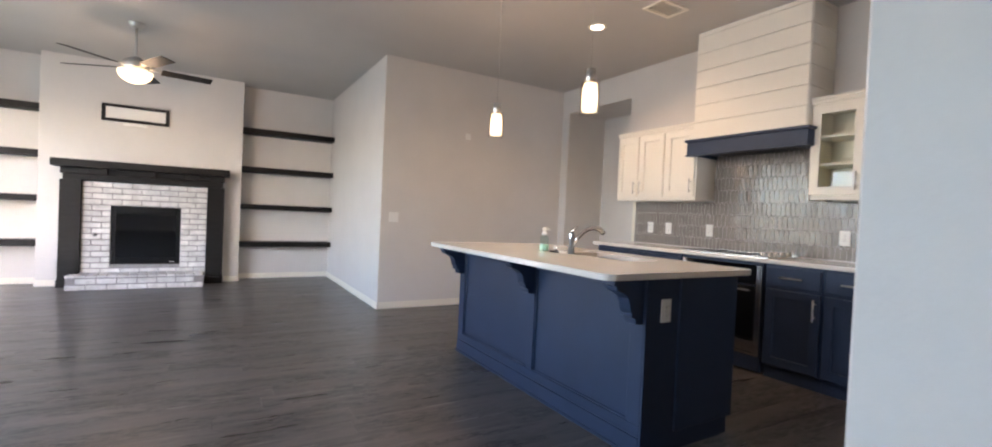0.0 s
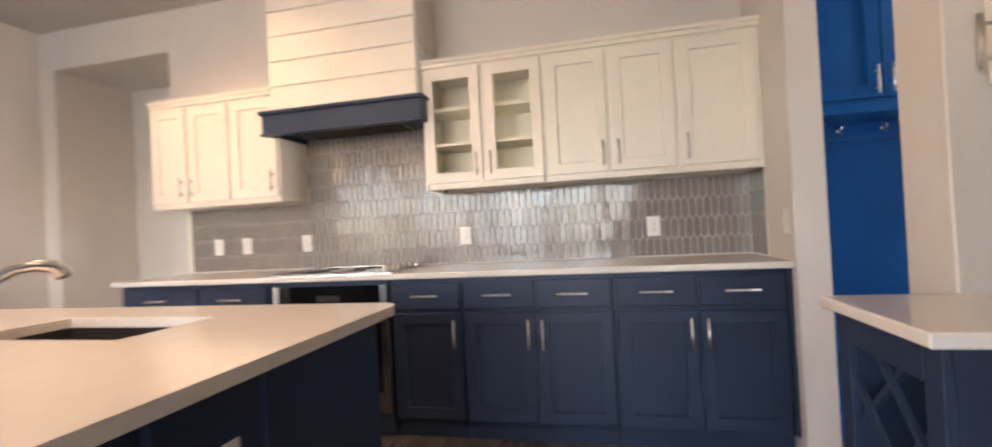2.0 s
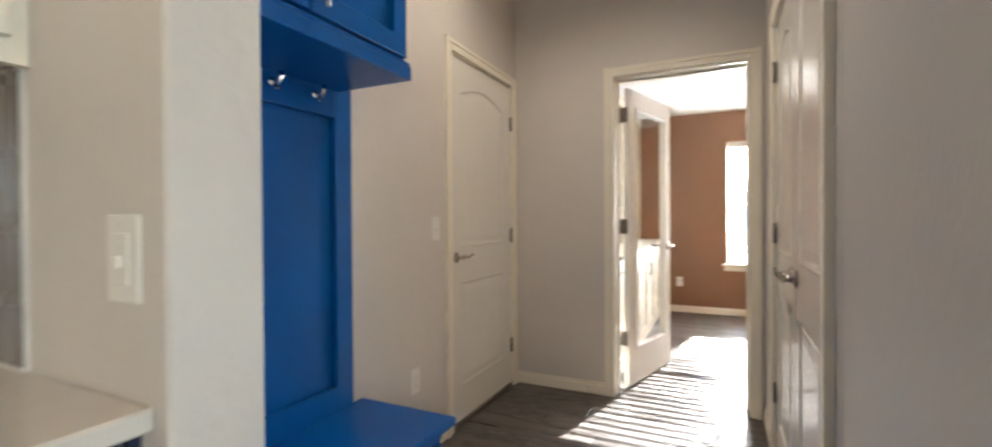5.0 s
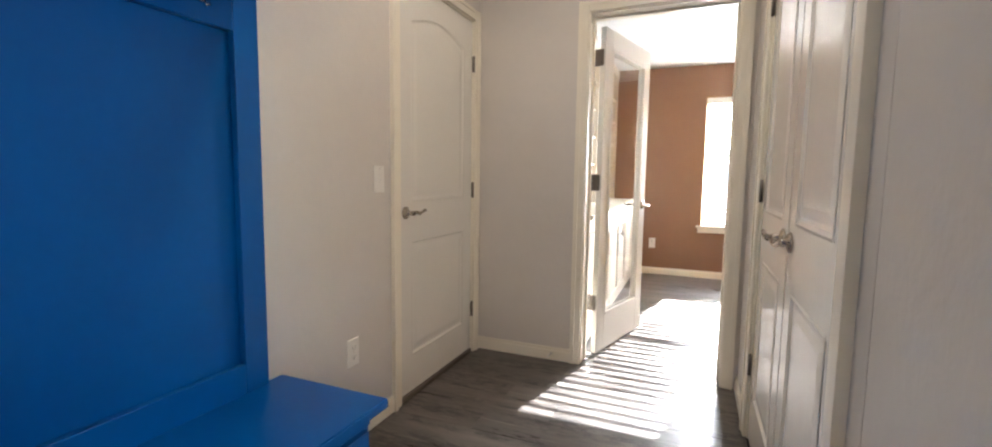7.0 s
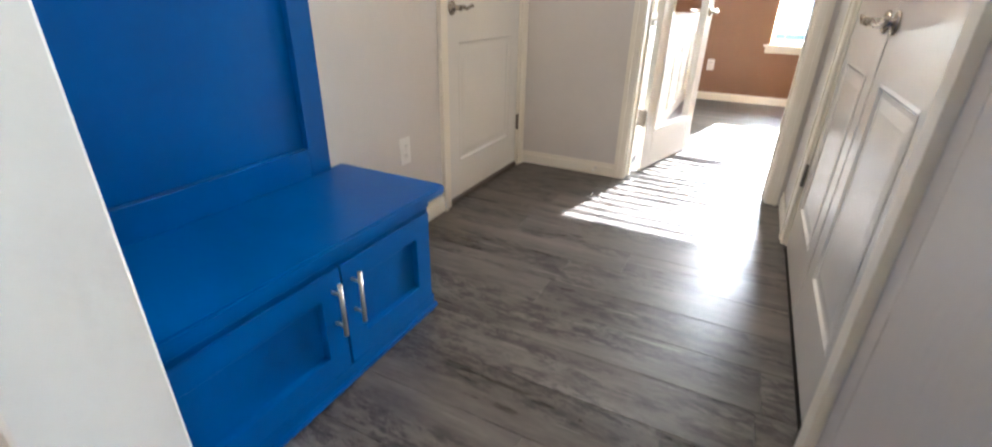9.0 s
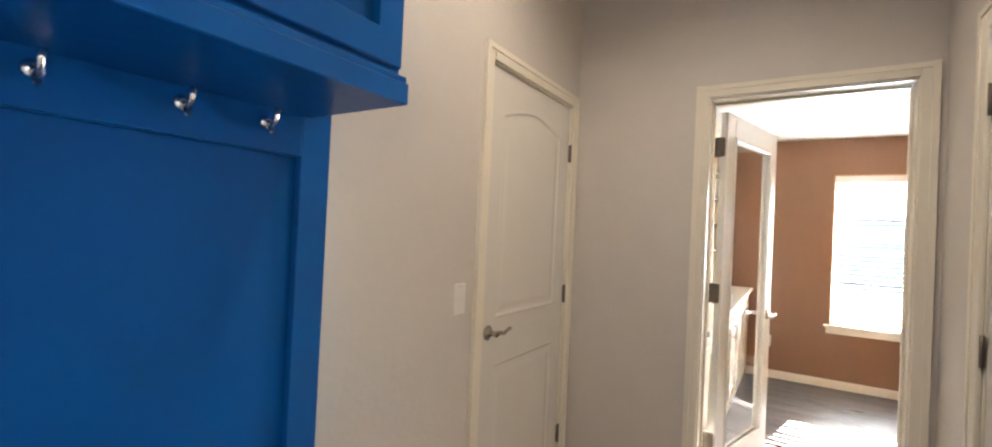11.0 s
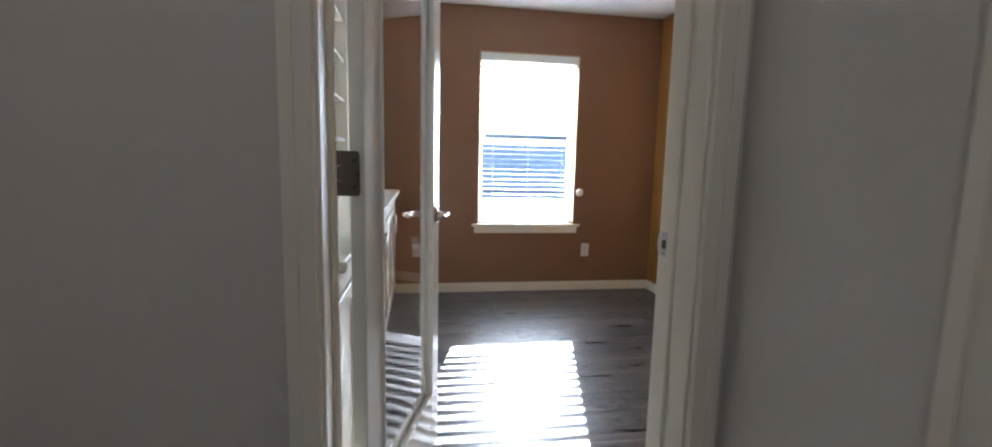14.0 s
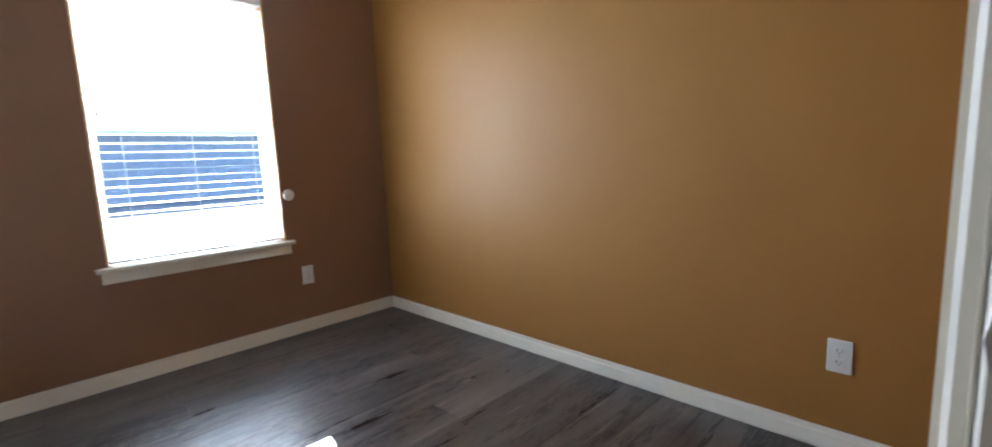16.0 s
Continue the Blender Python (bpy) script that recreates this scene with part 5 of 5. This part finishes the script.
def backsplash(name, m, w, h, label, singles, limit=None):
    """Tiles on a wall facing local -y. singles(u): whether the tiles there are objects of their own."""
    t = thing(name, label, "backsplash", m, kind="structure")
    part("grout", boxes((0, w, -0.0062, 0, 0, h)), GROUT, t)
    rest = bmesh.new()
    for j in range(int(h / PZ) + 1):
        for i in range(int(w / PX) + 2):
            u, v = (i + (0.5 if j % 2 else 0.0)) * PX, j * PZ + 0.050
            top = limit(u) if limit else h - 0.003
            if v - TH / 2 > top - 0.004 or u > w + TW / 2:
                continue
            lean = pose(u, -0.0036, v, random.uniform(-1.0, 1.0), 0, random.uniform(-1.3, 1.3))
            cut = u < TW / 2 or u > w - TW / 2 or v < TH / 2 or v + TH / 2 > top
            if singles(u) and not cut:
                o = new("tile", TILE_MESH)
                o.parent, o.matrix_basis = t, lean
                continue
            b2 = bmesh.new()
            b2.from_mesh(TILE_MESH)
            b2.transform(lean)
            for co, no in (((0, 0, 0), (-1, 0, 0)), ((w, 0, 0), (1, 0, 0)), ((0, 0, 0.001), (0, 0, -1)), ((0, 0, top), (0, 0, 1))) if cut else ():
                bmesh.ops.bisect_plane(b2, geom=b2.verts[:] + b2.edges[:] + b2.faces[:], plane_co=co, plane_no=no, clear_outer=True)
            if singles(u) and b2.faces:
                o = part("tile", b2, TILE, t)
                continue
            me = bpy.data.meshes.new("tmp")
            b2.to_mesh(me)
            b2.free()
            rest.from_mesh(me)
            bpy.data.meshes.remove(me)
    if rest.faces:
        tagged(part("tiles", rest, TILE, t, "grey picket tiles"), kind="stuff")
    return t


backsplash("backsplash", pose(4.25, 4.06, 0.917, 0, 0, EAST), 3.889, 1.0, "grey glazed picket tile backsplash", lambda u: u > 2.05,
           lambda u: 0.99 if 1.0 < u < 2.06 else 0.466)
backsplash("backsplash_return", pose(4.244, 0.170, 0.917, 0, 0, SOUTHROT), 0.27, 0.47, "grey glazed picket tiles on the stub wall", lambda u: True)
backsplash("backsplash_side", pose(2.635, 0.04, 0.917, 0, 0, EAST), 0.283, 0.47, "grey glazed picket tiles on the side wall", lambda u: True)
backsplash("backsplash_back", pose(2.629, -0.255, 0.917, 0, 0, SOUTHROT), 0.425, 0.47, "grey glazed picket tiles behind the narrow cabinet", lambda u: True)
tagged(new("caulk_bead", mesh("caulk_bead", boxes((4.238, 4.2475, 0.172, 4.06, 0.9155, 0.9215), (3.975, 4.238, 0.171, 0.180, 0.9155, 0.9215), (4.236, 4.2455, 0.172, 0.181, 0.9215, 1.384)), GROUT)), "white caulk bead along the backsplash", "trim", kind="structure")
# Added strip: covers the tile ends and stands in for the pale wall end.
tagged(new("tile_edge", mesh("tile_edge", boxes((4.236, 4.249, 4.06, 4.10, 0.916, 1.384), bevel=0.002), TRIM)), "white strip in place of the pale wall end", "trim", kind="structure")

# ---- bricks ----
BR = mesh("brick", boxes((0, 0.195, -0.030, 0.0, 0, 0.062), bevel=0.004), BRICKM)


def brick(me, x, y, z, turn=0):
    o = new("brick", me)
    o.parent = fire
    o.matrix_basis = pose(x, y + random.uniform(-0.003, 0.003), z, 0, 0, turn + random.uniform(-0.5, 0.5))


CUT = {}


def course(x0, x1, z, flip):
    """One course of bricks from x0 to x1, with a cut brick at either end."""
    left, pieces = x1 - x0, []
    first = 0.093 if flip else 0.195
    while left > 0.03:
        ln = min(first, left)
        if left - ln < 0.045:
            ln = left
        pieces.append(round(ln, 3))
        left -= ln + 0.010
        first = 0.195
    x = x0
    for ln in pieces:
        if ln not in CUT:
            CUT[ln] = mesh("brick", boxes((0, ln, -0.030, 0.0, 0, 0.062), bevel=0.004), BRICKM)
        brick(CUT[ln], x, 8.040, z)
        x += ln + 0.010


for r in range(16):
    z = 0.162 + r * 0.0752
    if z + 0.062 > 0.285 and z < 1.045:
        course(-1.456, -1.170, z, r % 2)
        course(-0.395, -0.094, z, r % 2)
    else:
        course(-1.456, -0.094, z, r % 2)
for r in range(2):
    x = -1.535 + (0.10 if r else 0)
    while x + 0.195 <= -0.09:
        brick(BR, x, 7.68, 0.006 + r * 0.076)
        x += 0.205
HB = mesh("hearth_brick", boxes((0, 0.093, 0, 0.200, 0, 0.024), bevel=0.004), BRICKM)
for j in range(2):
    x = -1.535 if j == 0 else -1.455
    while x + 0.093 <= -0.09:
        o = new("brick", HB)
        o.parent = fire
        o.matrix_basis = pose(x, (7.652, 7.857)[j], 0.158 + random.uniform(-0.001, 0.001))
        x += 0.102

# ---- floor planks ----
PW, PL = 0.180, 1.22
# rooms as (x0, x1, y0, y1)
ROOMS = ((-3.30, 4.25, 0.075, 5.52), (-3.30, 1.655, 5.52, 8.40), (-3.30, 1.135, -5.70, 0.075), (1.30, 2.68, -0.255, 0.075), (2.775, 4.31, -2.556, 0.075),
         (2.68, 4.31, -2.70, -2.556), (1.37, 4.22, -5.68, -2.70), (4.25, 4.92, 4.215, 5.37))
rest = bmesh.new()
rng = random.Random(5)
row_shift = {}
for rx0, rx1, ry0, ry1 in ROOMS:
    j0, j1 = math.floor(ry0 / PW), math.ceil(ry1 / PW)
    for j in range(j0, j1):
        ya, yb = max(ry0, j * PW), min(ry1, (j + 1) * PW)
        if yb - ya < 0.004:
            continue
        shift = row_shift.setdefault(j, rng.uniform(0, PL))
        i = math.floor((rx0 - shift) / PL)
        while shift + i * PL < rx1:
            xa, xb = max(rx0, shift + i * PL), min(rx1, shift + (i + 1) * PL)
            i += 1
            if xb - xa < 0.01:
                continue
            single = yb < 0.5 and xa > 1.3 or (0.4 < ya < 3.0 and xa > 2.0)
            g = 0.0005
            if single:
                b2 = boxes((xa + g, xb - g, ya + g, yb - g, -0.005, 0.0), bevel=0.0008)
                part("plank", b2, PLANK, floor)
            else:
                box(rest, xa + g, xb - g, ya + g, yb - g, -0.005, 0.0)
tagged(part("planks", rest, PLANK, floor, "grey-brown vinyl planks"), kind="stuff")
